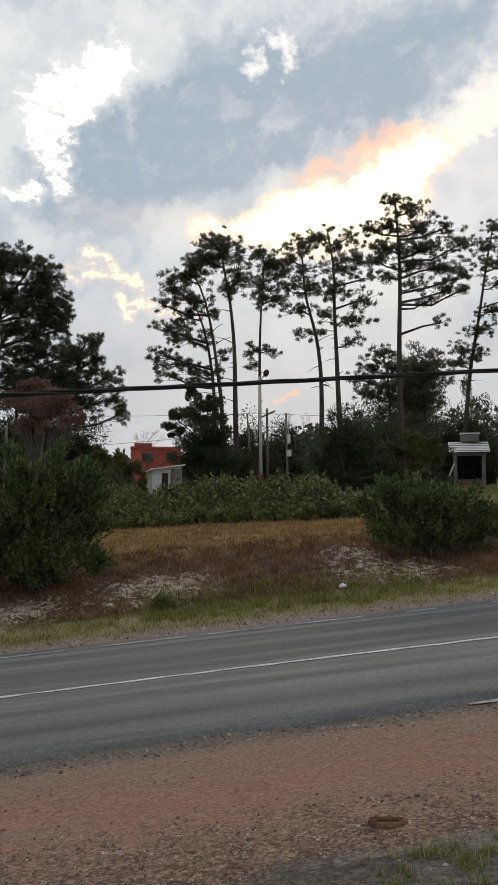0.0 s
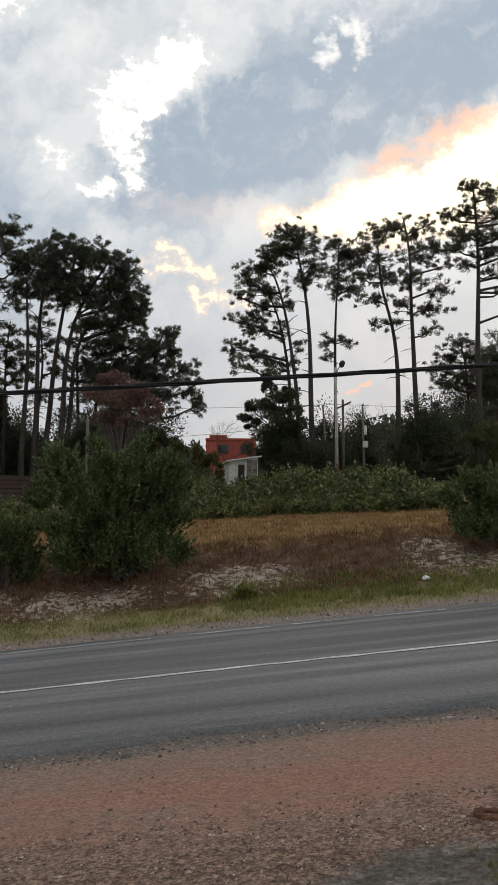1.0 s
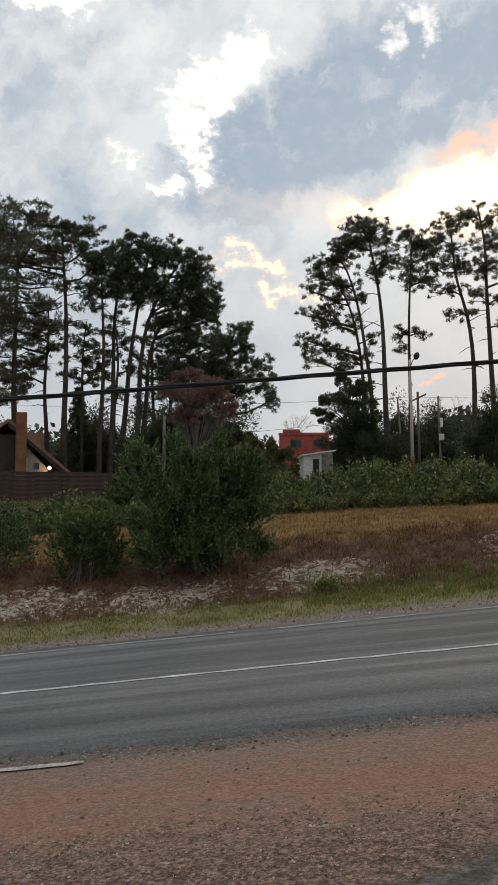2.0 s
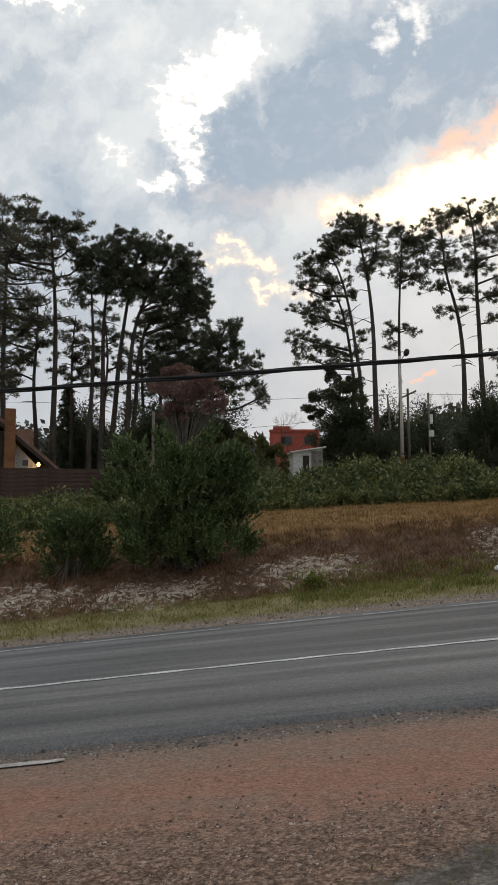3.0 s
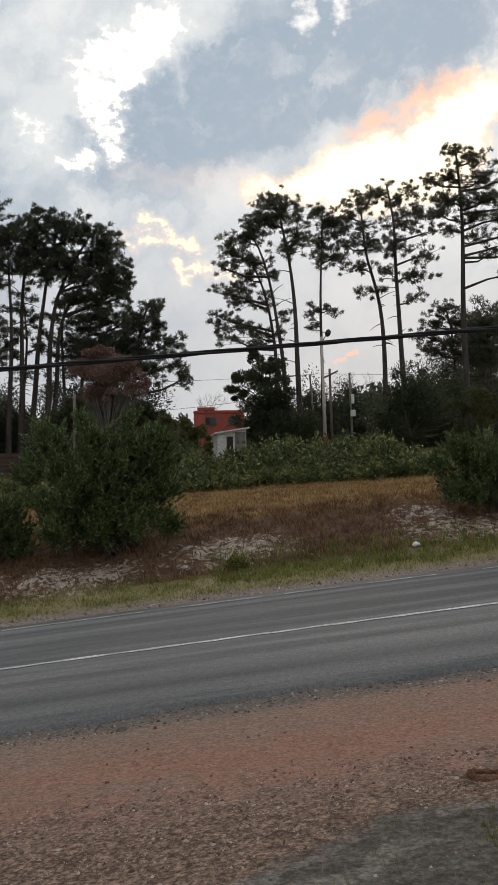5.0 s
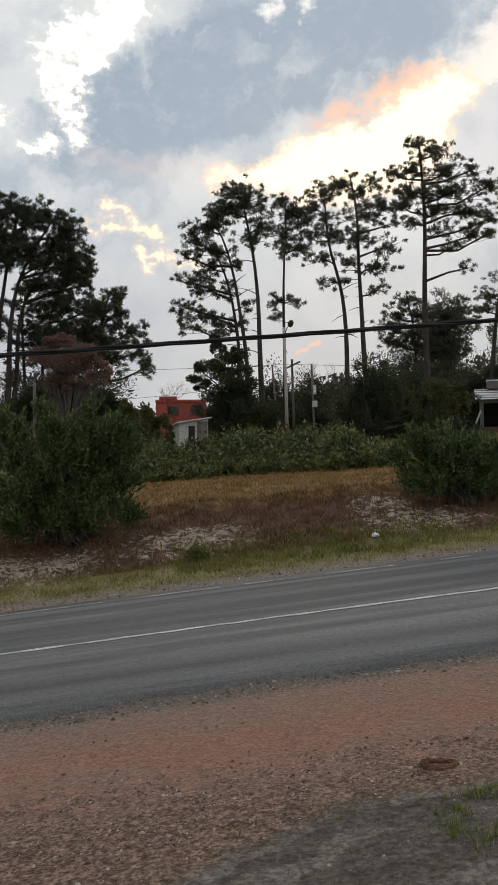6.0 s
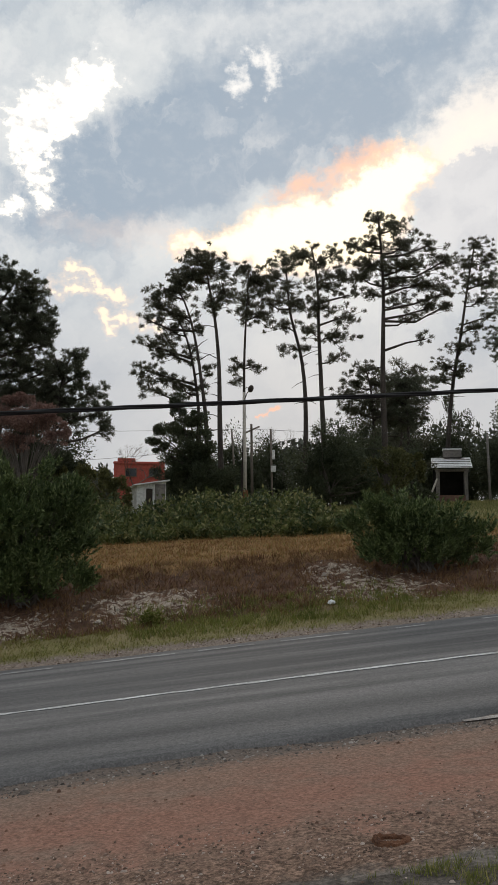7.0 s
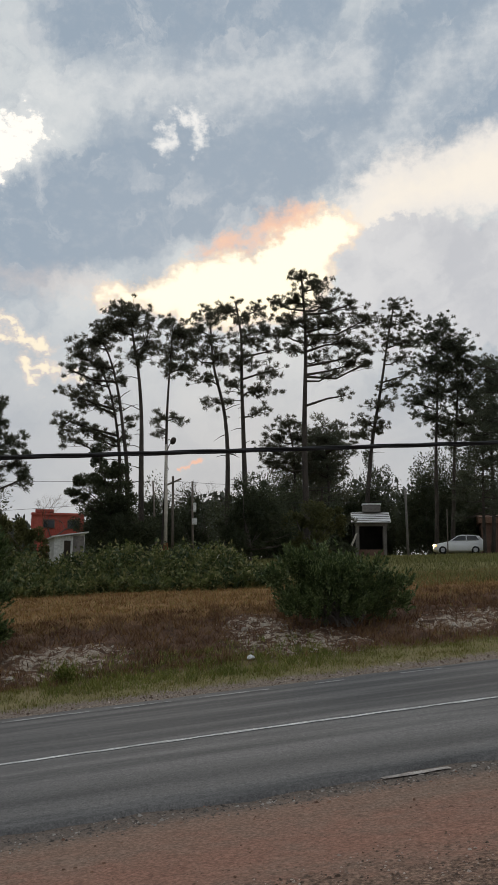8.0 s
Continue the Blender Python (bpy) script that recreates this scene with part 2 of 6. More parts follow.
RED_WALL = material("red_painted_wall", [(0.42, 0.085, 0.065), (0.52, 0.125, 0.095)], 0.5, 0.85, bump=0.3, grain=0.3)
WHITE_WALL = material("white_painted_wall", [(0.60, 0.59, 0.56), (0.74, 0.73, 0.70)], 0.6, 0.85, bump=0.3, grain=0.3)
ORANGE_BRICK = material("orange_chimney_brick", [(0.19, 0.085, 0.042), (0.27, 0.125, 0.062)], 1.5, 0.9, bump=0.5, grain=0.4)
TILE_ROOF = material("clay_roof_tile", [(0.22, 0.12, 0.085), (0.31, 0.18, 0.13)], 1.2, 0.9, bump=0.4, grain=0.4)
# dark timber; also colours the panels that stand in for shade on the house
DARK_TIMBER_SHADE = material("dark_timber_and_shade", [(0.035, 0.026, 0.021), (0.06, 0.045, 0.036)], 1.5, 0.85, bump=0.4)
TIN_ROOF = material("pale_sheet_metal", [(0.70, 0.69, 0.67), (0.82, 0.81, 0.79)], 0.8, 0.5, bump=0.15, grain=0.3)
TIN_RUST = material("rusty_joint_metal", [(0.10, 0.08, 0.07), (0.16, 0.12, 0.10)], 1.5, 0.8, bump=0.2)
GREY_RENDER = material("grey_render_wall", [(0.165, 0.15, 0.135), (0.24, 0.215, 0.195)], 0.7, 0.9, bump=0.4, grain=0.35)
BRICK_WALL = material("dull_brick_wall", [(0.15, 0.085, 0.065), (0.22, 0.13, 0.10)], 1.0, 0.9, bump=0.4, grain=0.4)
# near-black: the darkness inside the open porch is put into this colour
DARK_ROOM = material("unlit_interior", [(0.020, 0.018, 0.016), (0.035, 0.031, 0.028)], 1.0, 0.95, bump=0)
GLASS_DARK = material("dark_window_glass", [(0.02, 0.022, 0.025), (0.03, 0.032, 0.035)], 1.0, 0.08, bump=0, grain=0, gloss=0.6)
CAR_WHITE = material("white_car_paint", [(0.80, 0.80, 0.80), (0.84, 0.84, 0.84)], 1.0, 0.3, bump=0, grain=0.03, gloss=0.6)
CAR_BLUE = material("blue_car_paint", [(0.05, 0.24, 0.55), (0.06, 0.27, 0.60)], 1.0, 0.3, bump=0, grain=0.03, gloss=0.6)
RUBBER = material("tyre_rubber", [(0.018, 0.018, 0.018), (0.03, 0.03, 0.03)], 5, 0.9, bump=0.2)
ALLOY = material("wheel_metal", [(0.35, 0.35, 0.36), (0.45, 0.45, 0.46)], 5, 0.4, metal=0.8, bump=0)
PLASTIC = material("white_litter_plastic", [(0.75, 0.75, 0.74), (0.82, 0.82, 0.81)], 5, 0.5, bump=0.2)
ROT = material("rotten_brown_matter", [(0.10, 0.045, 0.026), (0.22, 0.105, 0.06)], 9, 0.95, bump=0.8, bump_scale=30, grain=0.5)


def glow(name, colour, strength):
    m = bpy.data.materials.new(name)
    m.use_nodes = True
    b = m.node_tree.nodes["Principled BSDF"]
    b.inputs["Base Color"].default_value = (*colour, 1)
    b.inputs["Emission Color"].default_value = (*colour, 1)
    b.inputs["Emission Strength"].default_value = strength
    return m


LAMP_GLOW = glow("lit_porch_bulb", (1.0, 0.55, 0.18), 14.0)
HEADLIGHT = glow("lit_headlamp", (1.0, 0.86, 0.62), 12.0)
INDICATOR = glow("lit_indicator", (1.0, 0.45, 0.12), 5.0)


def ground_material():
    """Red roadside dirt, gravel, asphalt apron, verge, sandy bank and dry field, by the distance across the road."""
    m = bpy.data.materials.new("roadside_ground")
    m.use_nodes = True
    n = Nodes(m.node_tree)
    bsdf = m.node_tree.nodes["Principled BSDF"]
    co = n.add("ShaderNodeTexCoord").outputs["Object"]
    a = n.layer("across")
    u = n.layer("along")
    n1 = n.noise(co, 0.9, 5, 0.6).outputs[0]
    n2 = n.noise(co, 4.5, 6, 0.65).outputs[0]
    n3 = n.noise(co, 38.0, 4, 0.7).outputs[0]
    n4 = n.noise(n.xyz(n.math("MULTIPLY", u, 0.35), n.math("MULTIPLY", a, 2.2), 0.0), 1.0, 5, 0.6).outputs[0]

    def wob(amount):
        return n.math("MULTIPLY", n.math("SUBTRACT", n2, 0.5), amount)

    dirt = n.mix(n.span(n4, 0.38, 0.62), (0.262, 0.182, 0.138), (0.292, 0.182, 0.134))
    red = n.span(n.math("ABSOLUTE", n.math("SUBTRACT", n.math("ADD", a, wob(1.8)), 5.4)), 1.1, 0.1)
    dirt = n.mix(n.math("MULTIPLY", red, n.math("MULTIPLY", n.span(n1, 0.30, 0.54), 0.85)), dirt, (0.335, 0.168, 0.120))
    dirt = n.mix(n.math("MULTIPLY", n.span(n1, 0.5, 0.7), 0.35), dirt, (0.255, 0.182, 0.142))
    # dark loose chippings by the road's edge
    chip = n.span(n.math("ADD", a, wob(0.5)), 6.55, 6.85)
    dirt = n.mix(n.math("MULTIPLY", chip, 0.85), dirt, (0.155, 0.13, 0.112))
    # gravel towards the eye
    grav = n.span(n.math("ADD", a, wob(2.2)), 5.2, 4.3)
    gcol = n.mix(n.span(n3, 0.35, 0.65), (0.098, 0.060, 0.043), (0.275, 0.178, 0.128))
    dirt = n.mix(n.math("MULTIPLY", grav, 0.85), dirt, gcol)
    # old asphalt apron with tyre tracks
    edge = n.math("ADD", n.math("SUBTRACT", n.math("ADD", a, wob(0.5)), n.math("MULTIPLY", n.math("MINIMUM", n.math("SUBTRACT", u, 1.0), 0.0), 0.75)), 0.0)
    apron = n.span(edge, 4.3, 4.12)
    track = n.noise(n.xyz(n.math("MULTIPLY", u, 0.5), n.math("MULTIPLY", edge, 3.5), 3.0), 1.2, 3, 0.5).outputs[0]
    acol = n.mix(n.span(track, 0.42, 0.58), (0.100, 0.088, 0.076), (0.185, 0.165, 0.143))
    dirt = n.mix(n.math("MULTIPLY", apron, 0.9), dirt, acol)
    # far side: gritty edge, verge, bank
    verge = n.mix(n.span(n1, 0.4, 0.65), (0.23, 0.20, 0.085), (0.29, 0.235, 0.125))
    grit = n.mix(n.span(n3, 0.3, 0.7), (0.21, 0.165, 0.132), (0.31, 0.245, 0.20))
    far_side = n.mix(n.span(n.math("ADD", a, wob(0.5)), 14.2, 14.6), grit, verge)
    soil = n.mix(n.span(n2, 0.35, 0.65), (0.085, 0.048, 0.032), (0.180, 0.105, 0.070))
    far_side = n.mix(n.span(n.math("ADD", a, wob(1.0)), 15.2, 15.9), far_side, soil)
    # pale sand bared in patches on the bank

    def patch(pu, pa, ru, ra):
        x = n.math("DIVIDE", n.math("SUBTRACT", u, pu), ru)
        y = n.math("DIVIDE", n.math("SUBTRACT", a, pa), ra)
        return n.math("SUBTRACT", 1.0, n.math("ADD", n.math("MULTIPLY", x, x), n.math("MULTIPLY", y, y)))

    bare = None
    for spot in ((-1.7, 16.3, 1.7, 0.95), (-4.5, 16.7, 1.9, 1.1), (1.2, 16.9, 1.5, 1.2), (5.6, 16.5, 1.5, 1.3), (5.2, 18.0, 0.8, 0.9), (9.4, 16.9, 1.5, 0.9), (12.5, 17.0, 1.2, 0.7)):
        q = patch(*spot)
        bare = q if bare is None else n.math("MAXIMUM", bare, q)
    crack = n.noise(co, 4.6, 8, 0.74, 1.1).outputs[0]
    bare = n.span(n.math("ADD", bare, n.math("MULTIPLY", n.math("SUBTRACT", crack, 0.575), 9.0)), 0.0, 0.4)
    sand = n.mix(n.span(n3, 0.3, 0.7), (0.36, 0.29, 0.225), (0.54, 0.455, 0.365))
    far_side = n.mix(n.math("MULTIPLY", bare, 0.9), far_side, sand)
    field = n.mix(n.span(n1, 0.35, 0.65), (0.22, 0.12, 0.052), (0.31, 0.185, 0.082))
    far_side = n.mix(n.span(n.math("ADD", a, wob(1.5)), 18.7, 19.6), far_side, field)
    rank = n.mix(n.span(n1, 0.35, 0.65), (0.15, 0.14, 0.052), (0.22, 0.19, 0.075))
    far_side = n.mix(n.span(n.math("ADD", a, wob(3.0)), 28.5, 31.0), far_side, rank)
    col = n.mix(n.span(a, 9.0, 10.0), dirt, far_side)
    n5 = n.noise(co, 14.0, 5, 0.7).outputs[0]
    col = n.mix(0.5, col, n.mix(n.span(n3, 0.3, 0.7), (0.35, 0.35, 0.35), (1.65, 1.65, 1.65)), "MULTIPLY")
    col = n.mix(n.math("ADD", 0.22, n.math("MULTIPLY", grav, 0.4)), col, n.mix(n.span(n5, 0.34, 0.66), (0.5, 0.49, 0.48), (1.5, 1.5, 1.5)), "MULTIPLY")
    n.put(bsdf.inputs["Base Color"], col)
    bsdf.inputs["Roughness"].default_value = 0.95
    bsdf.inputs["Specular IOR Level"].default_value = 0.15
    b = n.add("ShaderNodeBump")
    b.inputs["Strength"].default_value = 0.8
    b.inputs["Distance"].default_value = 0.03
    n.put(b.inputs["Height"], n.math("ADD", n.math("MULTIPLY", n3, 0.5), n2))
    n.put(bsdf.inputs["Normal"], b.outputs[0])
    return m


def asphalt_material():
    m = bpy.data.materials.new("worn_asphalt")
    m.use_nodes = True
    n = Nodes(m.node_tree)
    bsdf = m.node_tree.nodes["Principled BSDF"]
    co = n.add("ShaderNodeTexCoord").outputs["Object"]
    a = n.layer("across")
    u = n.layer("along")
    bands = n.noise(n.xyz(n.math("MULTIPLY", u, 0.05), n.math("MULTIPLY", a, 1.5), 2.0), 1.0, 4, 0.55).outputs[0]
    blot = n.noise(n.xyz(n.math("MULTIPLY", u, 0.4), n.math("MULTIPLY", a, 2.4), 7.0), 1.0, 5, 0.6).outputs[0]
    grit = n.noise(co, 60.0, 3, 0.7).outputs[0]
    tone = n.math("ADD", n.math("MULTIPLY", bands, 0.7), n.math("MULTIPLY", blot, 0.3))
    col = n.mix(n.span(tone, 0.36, 0.62), (0.084, 0.081, 0.080), (0.228, 0.215, 0.206))

    def wheel(at, wide):
        return n.span(n.math("ABSOLUTE", n.math("SUBTRACT", a, at)), wide, 0.0)

    marks = n.math("ADD", n.math("ADD", wheel(7.95, 0.75), wheel(10.45, 0.4)), n.math("ADD", wheel(11.3, 0.35), wheel(12.6, 0.4)), clamp=True)
    col = n.mix(n.math("MULTIPLY", marks, 0.6), col, (0.092, 0.089, 0.088))
    speck = n.noise(co, 22.0, 5, 0.75).outputs[0]
    col = n.mix(0.4, col, n.mix(n.span(speck, 0.34, 0.66), (0.6, 0.6, 0.6), (1.4, 1.4, 1.4)), "MULTIPLY")
    col = n.mix(0.45, col, n.mix(n.span(grit, 0.3, 0.7), (0.4, 0.4, 0.4), (1.6, 1.6, 1.6)), "MULTIPLY")
    n.put(bsdf.inputs["Base Color"], col)
    n.put(bsdf.inputs["Roughness"], n.math("ADD", 0.72, n.math("MULTIPLY", blot, 0.25)))
    bsdf.inputs["Specular IOR Level"].default_value = 0.25
    b = n.add("ShaderNodeBump")
    b.inputs["Strength"].default_value = 0.5
    b.inputs["Distance"].default_value = 0.008
    n.put(b.inputs["Height"], grit)
    n.put(bsdf.inputs["Normal"], b.outputs[0])
    return m


GROUND_MAT = ground_material()
ASPHALT = asphalt_material()
LINE_PAINT = material("worn_road_paint", [(0.46, 0.45, 0.43), (0.74, 0.73, 0.70)], 2.2, 0.8, bump=0.3, grain=0.5)

DUSTY_PAINT = material("dusty_road_paint", [(0.27, 0.225, 0.195), (0.52, 0.47, 0.43)], 5.0, 0.9, bump=0.4, grain=0.6)
FADED_PAINT = material("faded_road_paint", [(0.26, 0.25, 0.24), (0.52, 0.50, 0.48)], 3.0, 0.85, bump=0.3, grain=0.5)


# ======================= mesh helpers =======================
def mesh_from(name, verts, faces, mat, smooth=False):
    """A mesh from an array of corners and an array of equal-sided faces."""
    verts, faces = np.asarray(verts, dtype=np.float32), np.asarray(faces, dtype=np.int32)
    me = bpy.data.meshes.new(name)
    k = faces.shape[1]
    me.vertices.add(len(verts))
    me.vertices.foreach_set("co", verts.ravel())
    me.loops.add(faces.size)
    me.loops.foreach_set("vertex_index", faces.ravel())
    me.polygons.add(len(faces))
    me.polygons.foreach_set("loop_start", np.arange(0, faces.size, k, dtype=np.int32))
    me.polygons.foreach_set("use_smooth", np.full(len(faces), smooth))
    me.materials.append(mat)
    me.update(calc_edges=True)
    return me


def thing(name, at, label, category, group="", kind="", turn=0.0):
    ob = new(name)
    ob.empty_display_size = 0.3
    ob.matrix_world = pose(*at, 0, 0, turn)
    return tagged(ob, label, category, group, kind)


def part(name, data, parent, label=""):
    """Links a mesh as one part; its corners are given in its thing's own space."""
    ob = new(name, data)
    ob.parent = parent
    return tagged(ob, label)


class Geo:
    """Collects quads and triangles for one mesh."""

    def __init__(self):
        self.bm = bmesh.new()

    def box(self, size, m=None, bevel=0.0):
        got = bmesh.ops.create_cube(self.bm, size=1.0, matrix=(m or Matrix()) @ Matrix.Diagonal((*size, 1)))
        if bevel:
            edges = list({e for v in got["verts"] for e in v.link_edges})
            bmesh.ops.bevel(self.bm, geom=edges, offset=bevel, segments=2, affect="EDGES", profile=0.5)
        return self

    def tube(self, pts, radii, sides=8, caps=True):
        pts = [Vector(p) for p in pts]
        rings = []
        for i, p in enumerate(pts):
            d = (pts[min(i + 1, len(pts) - 1)] - pts[max(i - 1, 0)]).normalized()
            x = d.orthogonal().normalized() if i == 0 else (rings_x - d * rings_x.dot(d)).normalized()
            rings_x = x
            y = d.cross(x)
            r = radii[i] if hasattr(radii, "__len__") else radii
            rings.append([self.bm.verts.new(p + (x * math.cos(k * 2 * math.pi / sides) + y * math.sin(k * 2 * math.pi / sides)) * r) for k in range(sides)])
        for a, b in zip(rings, rings[1:]):
            for k in range(sides):
                self.bm.faces.new((a[k], a[(k + 1) % sides], b[(k + 1) % sides], b[k]))
        if caps:
            self.bm.faces.new(rings[0][::-1])
            self.bm.faces.new(rings[-1])
        return self

    def loft(self, sections, closed=True, caps=True):
        rows = [[self.bm.verts.new(p) for p in s] for s in sections]
        k = len(rows[0])
        for a, b in zip(rows, rows[1:]):
            for i in range(k if closed else k - 1):
                self.bm.faces.new((a[i], a[(i + 1) % k], b[(i + 1) % k], b[i]))
        if caps:
            self.bm.faces.new(rows[0][::-1])
            self.bm.faces.new(rows[-1])
        return self

    def face(self, pts):
        self.bm.faces.new([self.bm.verts.new(p) for p in pts])
        return self

    def done(self, name, mat, smooth=False):
        bmesh.ops.recalc_face_normals(self.bm, faces=self.bm.faces)
        me = bpy.data.meshes.new(name)
        self.bm.to_mesh(me)
        self.bm.free()
        me.materials.append(mat)
        if smooth:
            me.polygons.foreach_set("use_smooth", [True] * len(me.polygons))
        return me


def unit(v):
    return v / np.maximum(np.linalg.norm(v, axis=-1, keepdims=True), 1e-9)


def leaf_mesh(name, centres, ways, length, width, mat, spread=0.3):
    """Loose lance-shaped leaves, two triangles each, with a fold along the middle."""
    k = len(centres)
    ways = unit(ways + rng.normal(0, spread, (k, 3)))
    side = unit(np.cross(ways, rng.normal(0, 1, (k, 3))))
    up = np.cross(side, ways)
    L = (length * rng.uniform(0.65, 1.35, (k, 1)))
    W = (width * rng.uniform(0.7, 1.3, (k, 1))) * 0.5
    mid = centres + ways * L * 0.45
    v = np.stack([centres, mid + side * W + up * W * 0.35, centres + ways * L, mid - side * W + up * W * 0.35], 1).reshape(-1, 3)
    i = np.arange(k)[:, None] * 4
    f = np.concatenate([i + [0, 1, 2], i + [0, 2, 3]], 0)
    return mesh_from(name, v, f, mat)


def tuft_mesh(name, centres, ups, mat, blades=8, length=0.25, width=0.019):
    """Bursts of needles: thin triangles spreading from each centre."""
    c = np.repeat(centres, blades, 0)
    w = unit(np.repeat(ups, blades, 0) * 0.7 + rng.normal(0, 0.75, (len(c), 3)))
    side = unit(np.cross(w, rng.normal(0, 1, w.shape)))
    L = length * rng.uniform(0.6, 1.3, (len(c), 1))
    W = width * rng.uniform(0.7, 1.3, (len(c), 1))
    v = np.stack([c - side * W, c + side * W, c + w * L], 1).reshape(-1, 3)
    f = np.arange(len(c) * 3).reshape(-1, 3)
    # blades of one burst share a corner's neighbourhood but stay loose
    return mesh_from(name, v, f, mat)


def blade_mesh(name, roots, height, width, mat, lean=0.35):
    k = len(roots)
    way = rng.normal(0, lean, (k, 3))
    way[:, 2] = 1.0
    way = unit(way)
    ang = rng.uniform(0, 2 * np.pi, k)
    side = np.stack([np.cos(ang), np.sin(ang), np.zeros(k)], 1)
    H = (height * rng.uniform(0.5, 1.4, (k, 1)))
    W = width * rng.uniform(0.6, 1.3, (k, 1)) * 0.5
    bend = np.stack([np.cos(ang + 1.3), np.sin(ang + 1.3), np.zeros(k)], 1) * H * rng.uniform(0, 0.35, (k, 1))
    v = np.stack([roots - side * W, roots + side * W, roots + way * H + bend], 1).reshape(-1, 3)
    return mesh_from(name, v, np.arange(k * 3).reshape(-1, 3), mat)


# ======================= the lie of the land =======================
TH = radians(9.06)
GRADE = 0.102


def to_uw(x, y):
    return x * math.cos(TH) + y * math.sin(TH), -x * math.sin(TH) + y * math.cos(TH)


def to_xy(u, w):
    return u * math.cos(TH) - w * math.sin(TH), u * math.sin(TH) + w * math.cos(TH)


def bend_of(u):
    """How far the road's line swings across at u."""
    t = np.clip(np.abs(u), 0, 30)
    return -0.0044 * t * t - 0.264 * np.maximum(np.abs(u) - 30, 0)


def climb(u):
    return 45.0 * np.tanh(u / 45.0)


def ripple(x, y, size, seed):
    out = 0
    for i in range(5):
        a, p = seed * 1.7 + i * 2.4, seed * 3.1 + i * 1.9
        f = (1.0 + 0.37 * i) / size
        out = out + np.sin((x * np.cos(a) + y * np.sin(a)) * f * 6.28 + p + 1.3 * np.sin((x * np.sin(a) - y * np.cos(a)) * f * 3.1 + p))
    return out / 5


def ground_at(u, a, rough=True):
    """Height of the ground at u along and a across the road."""
    u, a = np.asarray(u, dtype=float), np.asarray(a, dtype=float)
    keep = np.interp(a, [15, 35], [1.0, 0.45])
    h = np.interp(a, [-400, 3, 7, 13.8, 14.5, 16, 17.5, 19.5, 21, 30, 34.6, 42, 59, 70, 120, 300, 2000],
                  [0.3, 0.03, -0.035, -0.04, 0.06, 0.28, 0.66, 1.15, 1.32, 1.93, 2.75, 3.2, 4.1, 4.65, 6.0, 9.0, 9.0])
    z = GRADE * climb(u) * keep + h
    if rough:
        slope = np.interp(a, [14.8, 16, 19, 21, 30], [0, 1, 1, 0.4, 0.4])
        z = z + slope * (0.09 * ripple(u, a, 2.2, 1) + 0.05 * ripple(u, a, 0.8, 2))
        near = np.interp(a, [6.0, 6.8], [1, 0])
        z = z + near * (0.008 * ripple(u, a, 0.6, 3) + 0.012 * ripple(u, a, 1.7, 4))
    return z


def ground_xy(x, y):
    u, w = to_uw(x, y)
    return float(ground_at(u, w - bend_of(u)))


def put_on_land(u, a):
    """World places of points given along and across the road."""
    w = a + bend_of(u)
    x, y = to_xy(u, w)
    return np.stack([x, y, ground_at(u, a)], -1)


def steps(*runs):
    out = []
    for lo, hi, d in runs:
        out += list(np.arange(lo, hi, d))
    return np.array(out)


def land_sheet(name, us, avals, lift, mat, kind_label, category, height=None):
    U, A = np.meshgrid(us, avals)
    w = A + bend_of(U)
    X, Y = to_xy(U, w)
    Z = (ground_at(U, A) if height is None else height(U, A)) + lift
    v = np.stack([X, Y, Z], -1).reshape(-1, 3)
    nu, na = len(us), len(avals)
    i = (np.arange(na - 1)[:, None] * nu + np.arange(nu - 1)[None]).ravel()[:, None]
    me = mesh_from(name, v, i + [0, 1, nu + 1, nu], mat, True)
    for key, val in (("across", A), ("along", U)):
        me.attributes.new(key, "FLOAT", "POINT").data.foreach_set("value", val.astype(np.float32).ravel())
    return tagged(new(name, me), kind_label, category, "", "structure")


def road_height(u, a):
    return GRADE * climb(u) + 0.02 * (1 - ((a - 10.4) / 3.6) ** 2)


land_sheet("ground", steps((-900, -100, 50), (-100, -30, 5), (-30, -12, 1), (-12, 14, 0.16), (14, 45, 1), (45, 120, 5), (120, 951, 50)),
           steps((-500, -20, 40), (-20, 2, 2), (2, 7.2, 0.1), (7.2, 13.8, 0.6), (13.8, 20, 0.14), (20, 32, 0.4), (32, 80, 1.5), (80, 140, 6), (140, 1500, 80)),
           0.0, GROUND_MAT, "red dirt verge, sandy bank and dry grass field rising from the road", "ground")

edge_n = lambda u: 0.06 * np.sin(u * 2.1) + 0.04 * np.sin(u * 5.3 + 1) + 0.03 * np.sin(u * 11.7)


